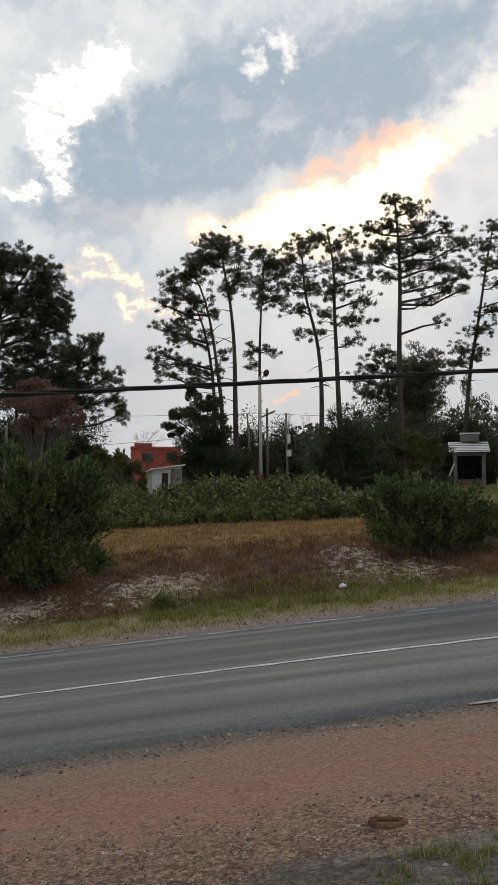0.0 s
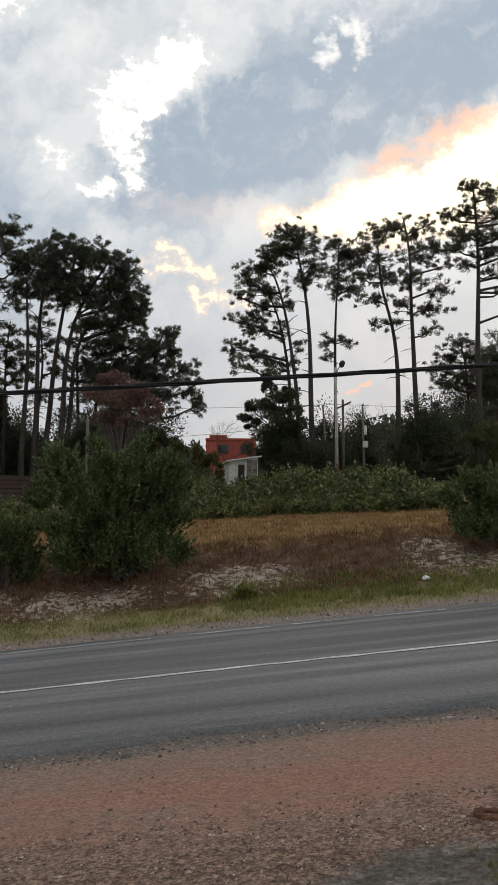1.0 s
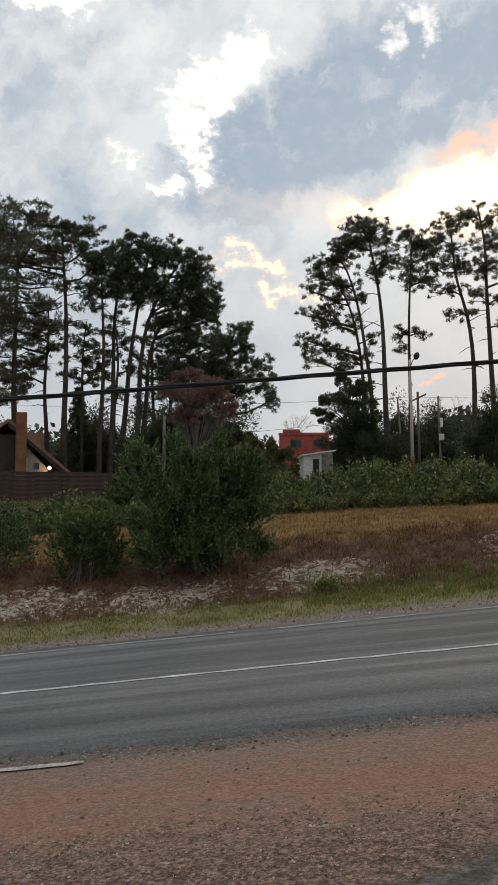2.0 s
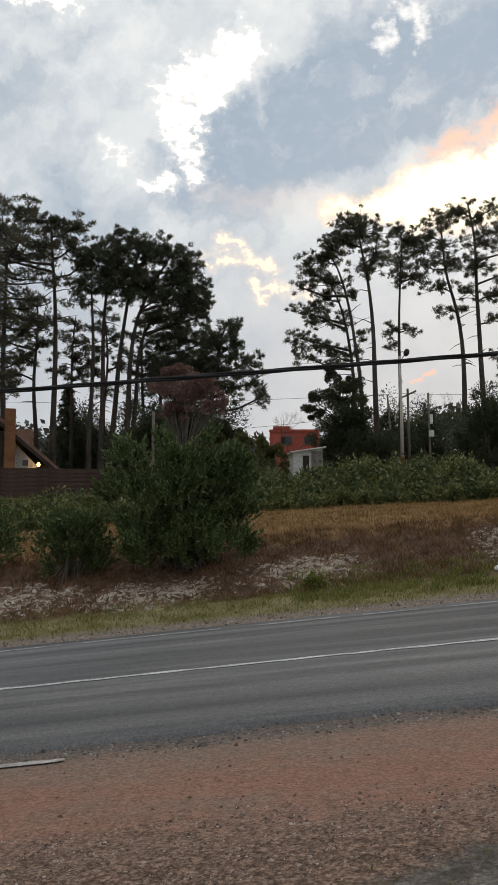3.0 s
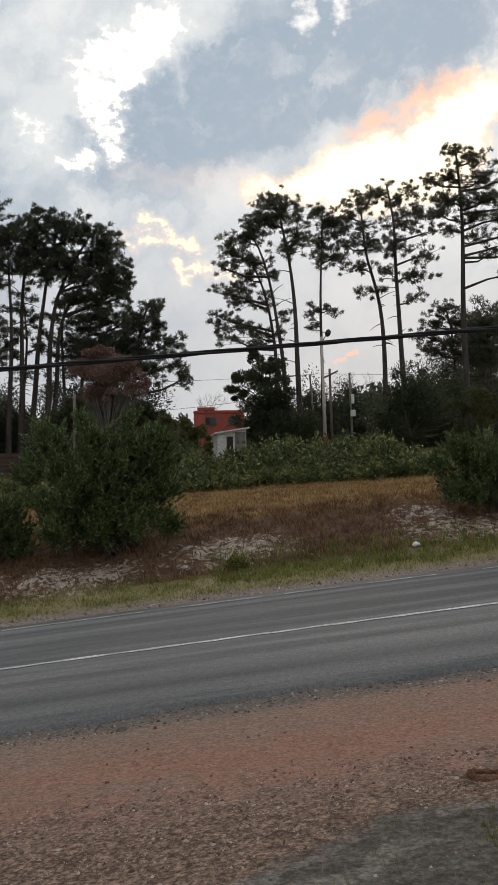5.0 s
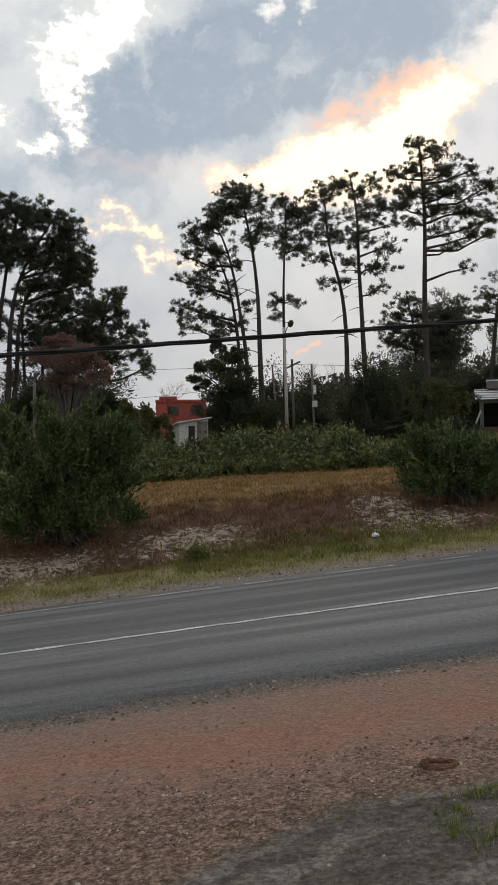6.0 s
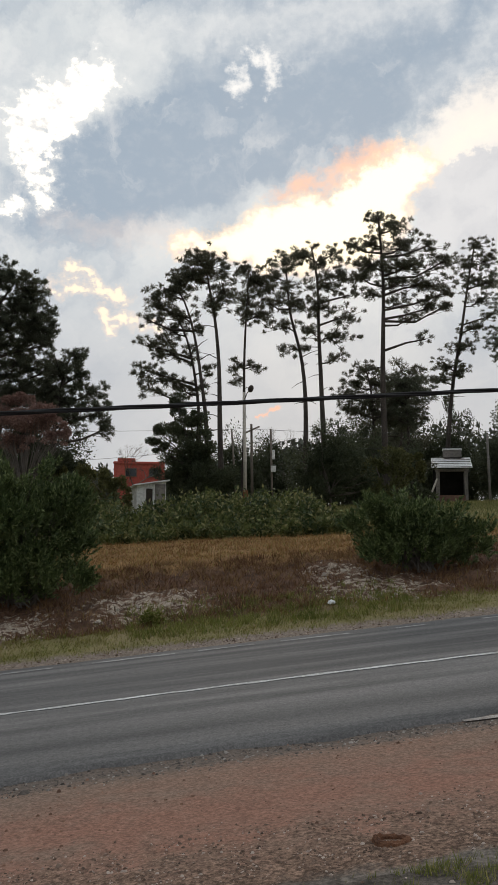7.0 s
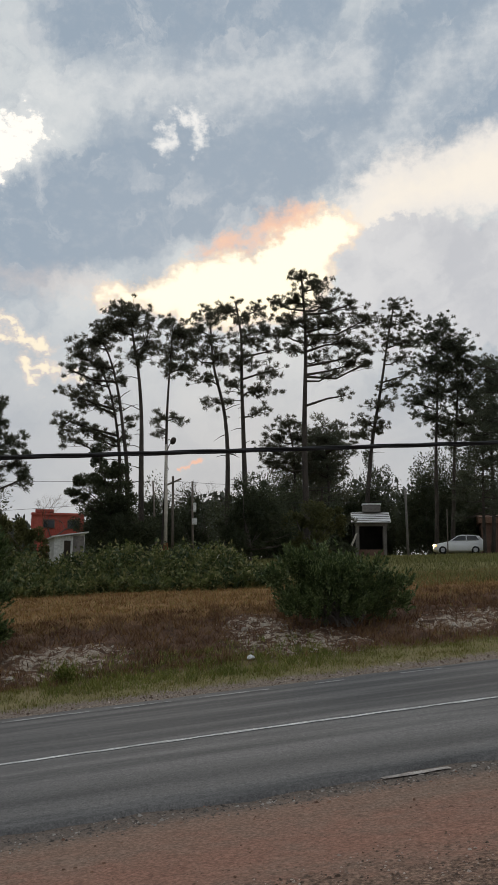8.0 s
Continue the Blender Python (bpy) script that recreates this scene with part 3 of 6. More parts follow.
def make_road():
    us = steps((-300, -30, 10), (-30, 40, 0.2), (40, 301, 10))
    av = np.array([-3.42, -2.75, -2.3, -1.5, -0.7, 0.0, 0.7, 1.5, 2.3, 3.1, 3.7, 3.94, 4.1]) + 9.80
    U, A = np.meshgrid(us, av)
    A[1] += edge_n(us)
    A[0] = A[1] - 0.05
    A[-2] += 0.5 * edge_n(us * 1.3 + 2)
    A[-1] = A[-2] + 0.06
    Z = road_height(U, A)
    Z[0] -= 0.08
    Z[-1] -= 0.09
    X, Y = to_xy(U, A + bend_of(U))
    nu, na = len(us), len(av)
    i = (np.arange(na - 1)[:, None] * nu + np.arange(nu - 1)[None]).ravel()[:, None]
    me = mesh_from("road", np.stack([X, Y, Z], -1).reshape(-1, 3), i + [0, 1, nu + 1, nu], ASPHALT, True)
    for key, val in (("across", A), ("along", U)):
        me.attributes.new(key, "FLOAT", "POINT").data.foreach_set("value", val.astype(np.float32).ravel())
    tagged(new("road", me), "worn grey asphalt road with darker wheel tracks", "road", "", "structure")


make_road()


def road_line(a, u0, u1, wide, label, paint=None):
    us = np.arange(u0, u1 + 0.01, 0.12)
    k = len(us)
    lo = a - wide / 2 + 0.012 * np.sin(us * 9.0) + rng.normal(0, 0.006, k)
    hi = a + wide / 2 + 0.012 * np.sin(us * 7.0 + 2) + rng.normal(0, 0.006, k)
    rows = []
    for av in (lo, hi):
        x, y = to_xy(us, av + bend_of(us))
        base = road_height(us, av) if a > 7.2 else ground_at(us, av)
        rows.append(np.stack([x, y, base + (0.006 if a > 7.2 else 0.011)], -1))
    v = np.concatenate(rows)
    i = np.arange(k - 1)[:, None]
    me = mesh_from("road_line", v, i + [0, 1, k + 1, k], paint or LINE_PAINT)
    tagged(new("road_line", me), label, "road marking", "painted road lines", "structure")


road_line(9.80, -40, 60, 0.10, "worn white centre line painted on the asphalt")
for s0, s1 in ((-9, -7.2), (-6.6, -4.4), (-3.9, -2.6), (-2.4, -0.3), (0.2, 1.5), (1.75, 2.6), (3.0, 4.1), (4.8, 5.3), (6.2, 7.0)):
    road_line(13.3, s0, s1, 0.09, "faded broken remains of a white edge line", FADED_PAINT)
for s0, s1, av in ((-2.3, -1.28, 6.64), (3.1, 3.76, 6.97)):
    road_line(av, s0, s1, 0.09, "faded white edge line half buried in dirt", DUSTY_PAINT)


# ======================= trees =======================
def pad_points(centre, r, flat, k):
    p = unit(rng.normal(0, 1, (k, 3))) * rng.uniform(0.15, 1.0, (k, 1)) ** 0.5 * r
    p[:, 2] *= flat
    return centre + p


def pine(at, height, lean=(0.0, 0.0), crown=0.45, reach=2.6, limbs=34, pads=3, tufts=34, girth=0.2, label="", needle=None, profile=(0.75, 1.0, 0.35), stubs=7, droop=0.1, bow=0.25, pad=0.54, skip=0.0):
    """A tall pine: bare tapering trunk, dead stubs, limbs with flat pads of needle bursts near their ends."""
    x, y = at
    z = ground_xy(x, y) - 0.15
    height *= 0.945
    tree = thing("pine_tree", (x, y, z), label or "tall pine with a bare trunk and an open dark green crown", "tree", "pines")
    wood = Geo()
    ks = np.linspace(0, 1, 12)
    wob = rng.uniform(-1, 1, 2) * bow
    line = np.stack([lean[0] * ks ** 1.3 + wob[0] * np.sin(ks * 5), lean[1] * ks ** 1.3 + wob[1] * np.sin(ks * 4), height * ks], -1)
    wood.tube([tuple(p) for p in line], [girth * 0.78 * (1.15 - 0.95 * t) + 0.012 for t in ks], 9)
    centres, ups = [], []
    for j in range(limbs):
        zs = line[:, 2] / height
        f = crown + (1 - crown) * ((j + rng.uniform(0, 0.9)) / limbs) ** 0.85
        g = (f - crown) / max(1 - crown, 0.01)
        if rng.random() < skip * (1 - g):
            continue
        root = np.array([np.interp(f, zs, line[:, i]) for i in range(3)])
        long = reach * np.interp(g, [0, 0.45, 0.85, 1.0], [profile[0], profile[1], profile[2] + (profile[1] - profile[2]) * 0.42, profile[2]]) * rng.uniform(0.6, 1.12)
        ang = j * 2.4 + rng.uniform(-0.5, 0.5)
        rise = np.interp(g, [0, 1], [-droop, 0.42]) * long + rng.uniform(-0.15, 0.2)
        q = np.linspace(0, 1, 6)
        kink = rng.normal(0, 0.08, (6, 3)) * long * q[:, None]
        limb = root + np.stack([np.cos(ang) * long * q, np.sin(ang) * long * q, rise * q ** 1.6 - 0.06 * long * np.sin(q * 3.1)], -1) + kink * 0.5
        wood.tube([tuple(p) for p in limb], [girth * 0.26 * (1.1 - 0.9 * t) + 0.008 for t in q], 5, caps=False)
        for k in range(pads):
            t = 1.0 - 0.5 * (k / max(pads - 1, 1)) * rng.uniform(0.7, 1.2)
            c = np.array([np.interp(t, q, limb[:, i]) for i in range(3)]) + rng.normal(0, 0.22, 3) * [1, 1, 0.5] * (1 if k == 0 else 1.7) * reach / 2.6
            r = pad * rng.uniform(0.7, 1.3)
            got = pad_points(c + [0, 0, 0.06], r, 0.45, tufts)
            centres.append(got)
            ups.append(np.tile([np.cos(ang) * 0.4, np.sin(ang) * 0.4, 0.8], (tufts, 1)))
    for j in range(stubs):
        f = rng.uniform(max(crown - 0.28, 0.12), crown + 0.1)
        root = np.array([np.interp(f, line[:, 2] / height, line[:, i]) for i in range(3)])
        ang, long = rng.uniform(0, 6.28), rng.uniform(0.4, 1.5) * reach / 2.6
        tip = root + [math.cos(ang) * long, math.sin(ang) * long, rng.uniform(-0.3, 0.35) * long]
        wood.tube([tuple(root), tuple((root + tip) / 2 + [0, 0, 0.08]), tuple(tip)], [0.032, 0.024, 0.01], 5, caps=False)
    part("trunk", wood.done("trunk", BARK, True), tree, "rough grey-brown bark")
    part("crown", tuft_mesh("crown", np.concatenate(centres), np.concatenate(ups), needle or NEEDLE), tree)
    return tree


def leafy(name, at, blobs, leaves, size, mat, label, stems=5, stem_r=0.06, bark=None, category="tree", up=0.3, base=None, core=0.35, ratio=0.45, trunk=0.0, lump=16, swell=1.0):
    """A broad plant: stems reaching into an uneven crown made of many leaves in overlapping clumps. blobs: (dx, dy, z, rx, ry, rz)."""
    x, y = at
    z = (ground_xy(x, y) if base is None else base) - 0.05
    tree = thing(name, (x, y, z), label, category)
    wood = Geo()
    fork = np.array([0.0, 0.0, trunk * max(b[2] for b in blobs)])
    if trunk:
        wood.tube([(0, 0, -0.2), tuple(fork * 0.5 + [0.05, 0, 0]), tuple(fork)], [stem_r * 1.6, stem_r * 1.35, stem_r * 1.1], 8)
    vol = np.array([b[3] * b[4] * b[5] for b in blobs]) ** 0.67
    pts, ways = [], []
    for b, share in zip(blobs, vol / vol.sum()):
        c, r = np.array(b[:3]), np.array(b[3:])
        lumps = max(6, int(lump * share * len(blobs) ** 0.5))
        total = int(leaves * share)
        for _ in range(lumps):
            d = unit(rng.normal(0, 1, 3))
            lc = c + d * r * rng.uniform(0.25, 0.88)
            lr = r * rng.uniform(0.13, 0.36) * (0.8 if lump > 20 else 1.0) * swell
            k = total // lumps
            dd = unit(rng.normal(0, 1, (k, 3)))
            pts.append(lc + dd * lr * rng.uniform(core, 1.0, (k, 1)))
            ways.append(dd + d * 0.5 + [0, 0, up])
        for _ in range(stems):
            tip = c + unit(rng.normal(0, 1, 3)) * r * 0.8
            root = fork * rng.uniform(0.75, 1.0) if trunk else np.array([rng.normal(0, 0.25), rng.normal(0, 0.2), -0.1])
            midp = root + (tip - root) * 0.5 + rng.normal(0, 0.12, 3) * np.linalg.norm(r) * 0.4
            wood.tube([tuple(root), tuple(midp), tuple(tip)], [stem_r, stem_r * 0.6, stem_r * 0.15], 5, caps=False)
    part("stem" if category == "shrub" else "trunk", wood.done("stems", bark or BARK, True), tree)
    P = np.concatenate(pts)
    keep = P[:, 2] > 0.02
    part("foliage", leaf_mesh("foliage", P[keep], np.concatenate(ways)[keep], size, size * ratio, mat, 0.55 if lump > 40 else 0.95), tree)
    return tree


def grown_pine(at, stem, girth, dens, needle, label, clumps):
    """A pine whose limbs carry flat masses of needle bursts. stem: (sideways, height); clumps: (sideways, height, half-width, half-height)."""
    x, y = at
    z = ground_xy(x, y) - 0.15
    tree = thing("pine_tree", (x, y, z), label, "tree", "pines")
    wood = Geo()
    ctrl = np.array([(0.0, 0.0)] + [(dx, h - z) for dx, h in stem])
    q = np.linspace(0, 1, 16)
    hs = ctrl[-1, 1] * q
    xs = np.interp(hs, ctrl[:, 1], ctrl[:, 0])
    xs[1:-1] = 0.25 * xs[:-2] + 0.5 * xs[1:-1] + 0.25 * xs[2:]
    ys = rng.uniform(-0.5, 0.5) * q ** 1.5 + 0.12 * np.sin(q * 6 + rng.uniform(0, 6))
    line = np.stack([xs + 0.05 * np.sin(q * 9 + rng.uniform(0, 6)), ys, hs], -1)
    wood.tube([tuple(p) for p in line], [girth * 0.8 * (1.12 - 0.9 * t) + 0.012 for t in q], 9)

    def on_stem(h):
        h = np.clip(h, hs[2], hs[-1])
        return np.array([np.interp(h, hs, line[:, i]) for i in range(3)])

    centres, ups = [], []
    for dx, h, rx, rz in clumps:
        ry = 0.75 * rx + 0.25
        c = np.array([dx, float(np.interp(h - z, hs, ys)) + rng.uniform(-0.4, 0.4), h - z])
        out = abs(dx - np.interp(h - z, hs, xs))
        root = on_stem(c[2] - 0.25 * out - 0.5 * rz)
        mid = (root + c) / 2 + [0, 0, -0.06 * out] + rng.normal(0, 0.05, 3) * (0.5 + out)
        thick = 0.018 + 0.012 * min(out + rx, 3.0)
        wood.tube([tuple(root), tuple(mid), tuple(c)], [thick * 1.5, thick * 1.1, thick * 0.6], 6, caps=False)
        k = max(7, int(dens * 5.8 * (rx * ry + rx * rz + ry * rz) / 0.30))
        for j in range(k):
            d = unit(rng.normal(0, 1, 3))
            far = rng.uniform(0.15, 1.15) if j % 3 else rng.uniform(0.9, 1.55)
            p = c + d * [rx, ry, rz * 1.1 + 0.08] * far
            r = rng.uniform(0.16, 0.34) if j % 3 else rng.uniform(0.12, 0.22)
            base = mid + (c - mid) * rng.uniform(0.2, 1.0)
            wood.tube([tuple(base), tuple((base + p) / 2 + [0, 0, -0.04]), tuple(p)], [0.017, 0.012, 0.007], 4, caps=False)
            n_t = int(5 + 32 * r)
            centres.append(pad_points(p, r, 0.6, n_t))
            ups.append(np.tile(d * 0.35 + [0, 0, 0.75], (n_t, 1)))
    low = min(c[1] - c[3] for c in clumps) - z
    for _ in range(9):
        h = rng.uniform(max(0.45 * low, 1.5), low + 0.25 * (hs[-1] - low))
        root = on_stem(h)
        ang, long = rng.uniform(0, 6.28), rng.uniform(0.3, 1.3)
        tip = root + [math.cos(ang) * long, math.sin(ang) * long, rng.uniform(-0.25, 0.4) * long]
        wood.tube([tuple(root), tuple((root + tip) / 2 + [0, 0, 0.06]), tuple(tip)], [0.03, 0.022, 0.008], 5, caps=False)
    part("trunk", wood.done("trunk", BARK, True), tree, "rough grey-brown bark")
    part("crown", tuft_mesh("crown", np.concatenate(centres), np.concatenate(ups), needle, 14, 0.185, 0.0105), tree)
    return tree


def above(at, blobs):
    """Clumps given by their height in the world, turned into heights over the ground at a place."""
    g = ground_xy(*at)
    return [(b[0], b[1], b[2] - g, *b[3:]) for b in blobs]


# the pines about the lamp post and on both sides
grown_pine((-0.22, 48.0), [(-0.08, 8.56), (-0.23, 11.68), (-0.51, 14.84), (-0.98, 17.58)], 0.2, 1.0, NEEDLE, "pine with a domed crown and curved trunk",
           [(-0.89, 17.35, 1.21, 0.79), (-1.35, 17.79, 0.85, 0.48), (0.03, 16.34, 0.6, 1.09), (-1.82, 17.07, 0.79, 0.66), (-0.5, 15.32, 0.66, 0.42)])
grown_pine((-0.96, 48.5), [(-0.21, 8.96), (-0.67, 13.09), (-1.22, 15.36), (-1.9, 16.52)], 0.17, 0.9, NEEDLE, "slender pine leaning into its neighbour",
           [(-2.22, 16.31, 1.04, 0.67), (-2.99, 15.46, 0.73, 0.55), (-1.59, 16.6, 0.8, 0.61), (-1.79, 14.9, 1.04, 0.49), (-3.56, 14.74, 0.43, 0.24), (-0.66, 14.15, 0.49, 0.31)])
grown_pine((-1.33, 49.0), [(-0.21, 10.0), (-0.69, 12.58), (-1.18, 14.37), (-1.69, 15.21)], 0.16, 0.8, NEEDLE, "slender pine with limbs spreading to one side",
           [(-1.95, 14.27, 0.93, 0.43), (-3.01, 13.3, 0.8, 0.37), (-1.89, 12.84, 1.05, 0.5), (-3.33, 11.91, 0.74, 0.28), (-2.37, 11.37, 1.05, 0.37), (-2.98, 10.8, 0.68, 0.28), (-1.27, 10.89, 0.8, 0.43), (-0.07, 11.11, 0.43, 0.5), (-0.78, 13.0, 0.56, 0.43), (0.31, 12.0, 0.37, 0.25)])
grown_pine((0.95, 50.0), [(0.04, 10.43), (0.17, 15.32), (0.23, 18.12)], 0.13, 1.0, NEEDLE, "slim straight pine with a small high crown",
           [(0.55, 17.54, 1.06, 0.69), (0.05, 18.23, 0.5, 0.31), (1.11, 17.02, 0.62, 0.62), (0.21, 16.24, 0.75, 0.5), (0.96, 15.51, 0.81, 0.37), (-0.06, 15.1, 0.44, 0.25), (-0.28, 12.48, 0.47, 0.34), (0.67, 12.46, 0.44, 0.19), (-0.48, 11.64, 0.31, 0.19)])
grown_pine((4.78, 51.8), [(-0.15, 12.07), (-0.36, 14.16), (-0.92, 15.91), (-1.21, 18.76)], 0.2, 0.85, NEEDLE, "pine with a dark trunk and wide open crown",
           [(-1.15, 19.53, 0.89, 0.48), (-1.27, 17.79, 0.82, 0.61), (-1.9, 18.49, 0.55, 0.68), (-0.71, 16.66, 0.96, 0.41), (-1.46, 15.29, 0.89, 0.27), (-0.7, 13.9, 0.82, 0.24), (-2.24, 16.87, 0.55, 0.34)])
grown_pine((5.83, 51.5), [(-0.2, 12.37), (-0.41, 15.16), (-0.48, 18.0), (-0.83, 19.97)], 0.21, 0.85, NEEDLE, "pine with a dark trunk and forked open crown",
           [(-1.24, 19.52, 0.81, 0.54), (-0.3, 19.01, 0.81, 0.47), (0.56, 19.58, 0.54, 0.47), (1.08, 18.33, 0.75, 0.41), (-0.06, 17.58, 1.08, 0.41), (-0.48, 16.14, 1.22, 0.34), (1.17, 15.65, 0.81, 0.27), (0.72, 14.52, 1.02, 0.31), (0.55, 13.12, 0.61, 0.2), (-0.82, 14.62, 0.68, 0.27), (1.6, 17.09, 0.47, 0.2)])
grown_pine((9.34, 51.2), [(-0.01, 12.39), (-0.01, 17.3), (-0.12, 20.17), (-0.23, 22.36)], 0.24, 0.9, NEEDLE, "tallest pine with a straight bare trunk and layered crown",
           [(-0.17, 21.88, 0.81, 0.31), (0.74, 21.32, 0.95, 0.41), (-0.67, 20.41, 1.02, 0.34), (-1.76, 20.16, 0.61, 0.2), (1.21, 20.14, 1.29, 0.41), (2.97, 20.3, 0.68, 0.27), (3.71, 19.12, 0.88, 0.27), (1.54, 18.81, 1.69, 0.34), (-0.83, 18.88, 1.36, 0.37), (-1.43, 18.01, 0.81, 0.2), (2.57, 17.83, 1.29, 0.31), (3.67, 17.14, 0.75, 0.2), (0.82, 17.71, 1.15, 0.24), (-0.71, 17.17, 0.75, 0.17), (2.88, 16.41, 1.02, 0.24), (3.86, 16.51, 0.41, 0.17), (1.62, 15.67, 0.68, 0.17), (2.49, 14.36, 0.47, 0.2), (0.88, 16.64, 0.68, 0.17)])
grown_pine((19.00, 76.0), [(0.9, 16.7), (1.73, 20.85), (2.73, 26.69), (3.35, 29.95)], 0.26, 0.9, NEEDLE, "leaning pine with a narrow ragged crown",
           [(3.23, 29.24, 1.02, 0.56), (2.54, 27.38, 1.12, 0.51), (4.23, 27.97, 1.22, 0.71), (2.81, 25.78, 1.22, 0.46), (4.37, 25.83, 1.12, 0.46), (3.48, 24.1, 1.12, 0.41), (1.7, 19.86, 1.42, 0.41), (0.33, 18.12, 1.32, 0.41), (-0.21, 16.93, 1.12, 0.3), (2.68, 21.55, 1.32, 0.36), (1.64, 17.64, 1.12, 0.41), (4.26, 22.64, 0.71, 0.36)])
grown_pine((9.86, 57.0), [(-0.19, 10.55), (-0.47, 12.82), (-0.72, 13.96)], 0.15, 1.0, NEEDLE, "low pine behind the taller ones",
           [(-0.69, 13.7, 0.83, 0.41), (-1.45, 12.84, 0.9, 0.38), (-0.02, 12.87, 0.98, 0.45), (-2.24, 12.06, 0.75, 0.3), (-0.56, 11.6, 1.35, 0.38), (-1.69, 11.01, 1.05, 0.34), (0.18, 10.67, 1.13, 0.45)])
grown_pine((12.08, 58.0), [(-0.02, 10.75), (-0.21, 13.06)], 0.15, 1.2, NEEDLE_DARK, "low dense pine behind the taller ones",
           [(-0.29, 12.95, 1.15, 0.46), (0.54, 12.34, 1.15, 0.54), (-0.7, 11.93, 1.0, 0.46), (0.05, 10.79, 1.3, 0.61), (-1.17, 10.77, 1.0, 0.54)])
grown_pine((-16.69, 43.0), [(0.05, 8.74), (-0.02, 12.9), (-0.2, 15.32), (-0.37, 17.16)], 0.2, 0.95, NEEDLE, "tall pine with a flat spreading crown",
           [(-0.31, 17.25, 1.03, 0.43), (-1.58, 17.68, 0.91, 0.43), (-2.59, 17.92, 0.67, 0.3), (0.81, 16.88, 0.91, 0.49), (-3.2, 16.78, 0.79, 0.55), (-0.97, 16.06, 1.34, 0.49), (0.9, 15.67, 1.03, 0.49), (-2.53, 15.58, 1.03, 0.36), (1.54, 14.73, 0.67, 0.43), (-3.6, 15.41, 0.61, 0.3)])
grown_pine((-18.21, 44.5), [(-0.17, 8.4), (-0.12, 11.47), (-0.3, 13.34)], 0.16, 0.8, NEEDLE, "young pine among taller trunks",
           [(-0.36, 13.19, 0.76, 0.38), (-1.9, 12.8, 1.14, 0.44), (-0.9, 11.74, 1.27, 0.44), (0.5, 12.47, 0.51, 0.32), (-2.18, 11.31, 0.83, 0.32), (0.25, 10.94, 0.76, 0.44), (-0.86, 10.28, 1.14, 0.32), (-1.48, 9.44, 0.76, 0.22)])
grown_pine((-14.88, 43.2), [(0.12, 8.73), (0.19, 11.69), (0.11, 14.08)], 0.17, 1.1, NEEDLE_DARK, "crowded pine with a heavy dark crown",
           [(0.16, 14.77, 0.9, 0.66), (-0.44, 13.9, 0.72, 0.48), (0.73, 15.35, 0.66, 0.48), (0.3, 13.42, 0.78, 0.42), (-0.61, 13.0, 0.54, 0.36)])
grown_pine((-14.45, 43.8), [(0.04, 8.52), (0.11, 11.81), (0.33, 14.83), (0.55, 16.04)], 0.18, 1.1, NEEDLE_DARK, "crowded pine with a heavy dark crown",
           [(0.74, 15.82, 0.98, 0.55), (1.1, 16.48, 0.61, 0.3), (0.63, 14.91, 1.04, 0.61), (1.05, 13.83, 0.85, 0.49), (0.15, 14.32, 0.73, 0.43)])
grown_pine((-14.16, 44.5), [(0.34, 9.82), (0.85, 12.54), (1.37, 14.98), (1.6, 16.2)], 0.19, 1.2, NEEDLE_DARK, "crowded pine with a heavy dark crown",
           [(1.54, 16.05, 0.98, 0.55), (2.23, 15.49, 0.98, 0.62), (1.38, 14.76, 1.11, 0.68), (2.1, 13.81, 1.11, 0.55), (1.09, 13.24, 0.8, 0.37)])
grown_pine((-13.27, 44.0), [(0.22, 9.41), (0.61, 12.1), (1.49, 14.18), (2.27, 15.52)], 0.2, 1.2, NEEDLE_DARK, "crowded pine with a heavy dark crown",
           [(2.15, 15.61, 0.97, 0.48), (2.94, 15.06, 0.85, 0.61), (2.47, 14.17, 1.15, 0.67), (2.0, 13.05, 1.09, 0.48), (3.17, 13.3, 0.85, 0.61), (1.52, 12.16, 0.73, 0.36)])
grown_pine((-13.26, 45.0), [(0.41, 10.19), (1.1, 12.16), (2.23, 13.5), (3.08, 14.39)], 0.18, 1.2, NEEDLE_DARK, "leaning pine with a heavy dark crown",
           [(3.08, 14.49, 0.8, 0.68), (3.58, 13.48, 0.74, 0.68), (3.16, 12.64, 0.99, 0.56), (4.01, 13.04, 0.37, 0.62), (2.49, 11.99, 0.99, 0.43), (3.9, 12.16, 0.5, 0.31)])
grown_pine((-11.98, 46.5), [(0.07, 8.87), (0.3, 11.06), (0.54, 12.0)], 0.16, 1.1, NEEDLE_DARK, "lower pine filling the back of the group",
           [(0.61, 11.78, 1.14, 0.44), (1.69, 11.43, 0.95, 0.51), (-0.08, 11.1, 0.82, 0.38), (1.35, 10.5, 0.95, 0.44), (2.39, 11.41, 0.63, 0.44), (-0.39, 10.23, 0.7, 0.38), (0.89, 9.73, 1.14, 0.38), (2.93, 10.15, 0.76, 0.44)])
grown_pine((-16.68, 46.0), [(-0.15, 8.58), (-0.08, 11.1), (0.05, 12.69)], 0.12, 0.8, NEEDLE, "young pine among taller trunks",
           [(0.09, 12.3, 0.58, 0.29), (-0.42, 11.53, 0.65, 0.29), (0.5, 11.31, 0.71, 0.29), (-0.07, 10.5, 0.97, 0.29), (0.75, 10.07, 0.65, 0.26), (-0.63, 9.63, 0.58, 0.23), (0.28, 9.36, 0.77, 0.23)])
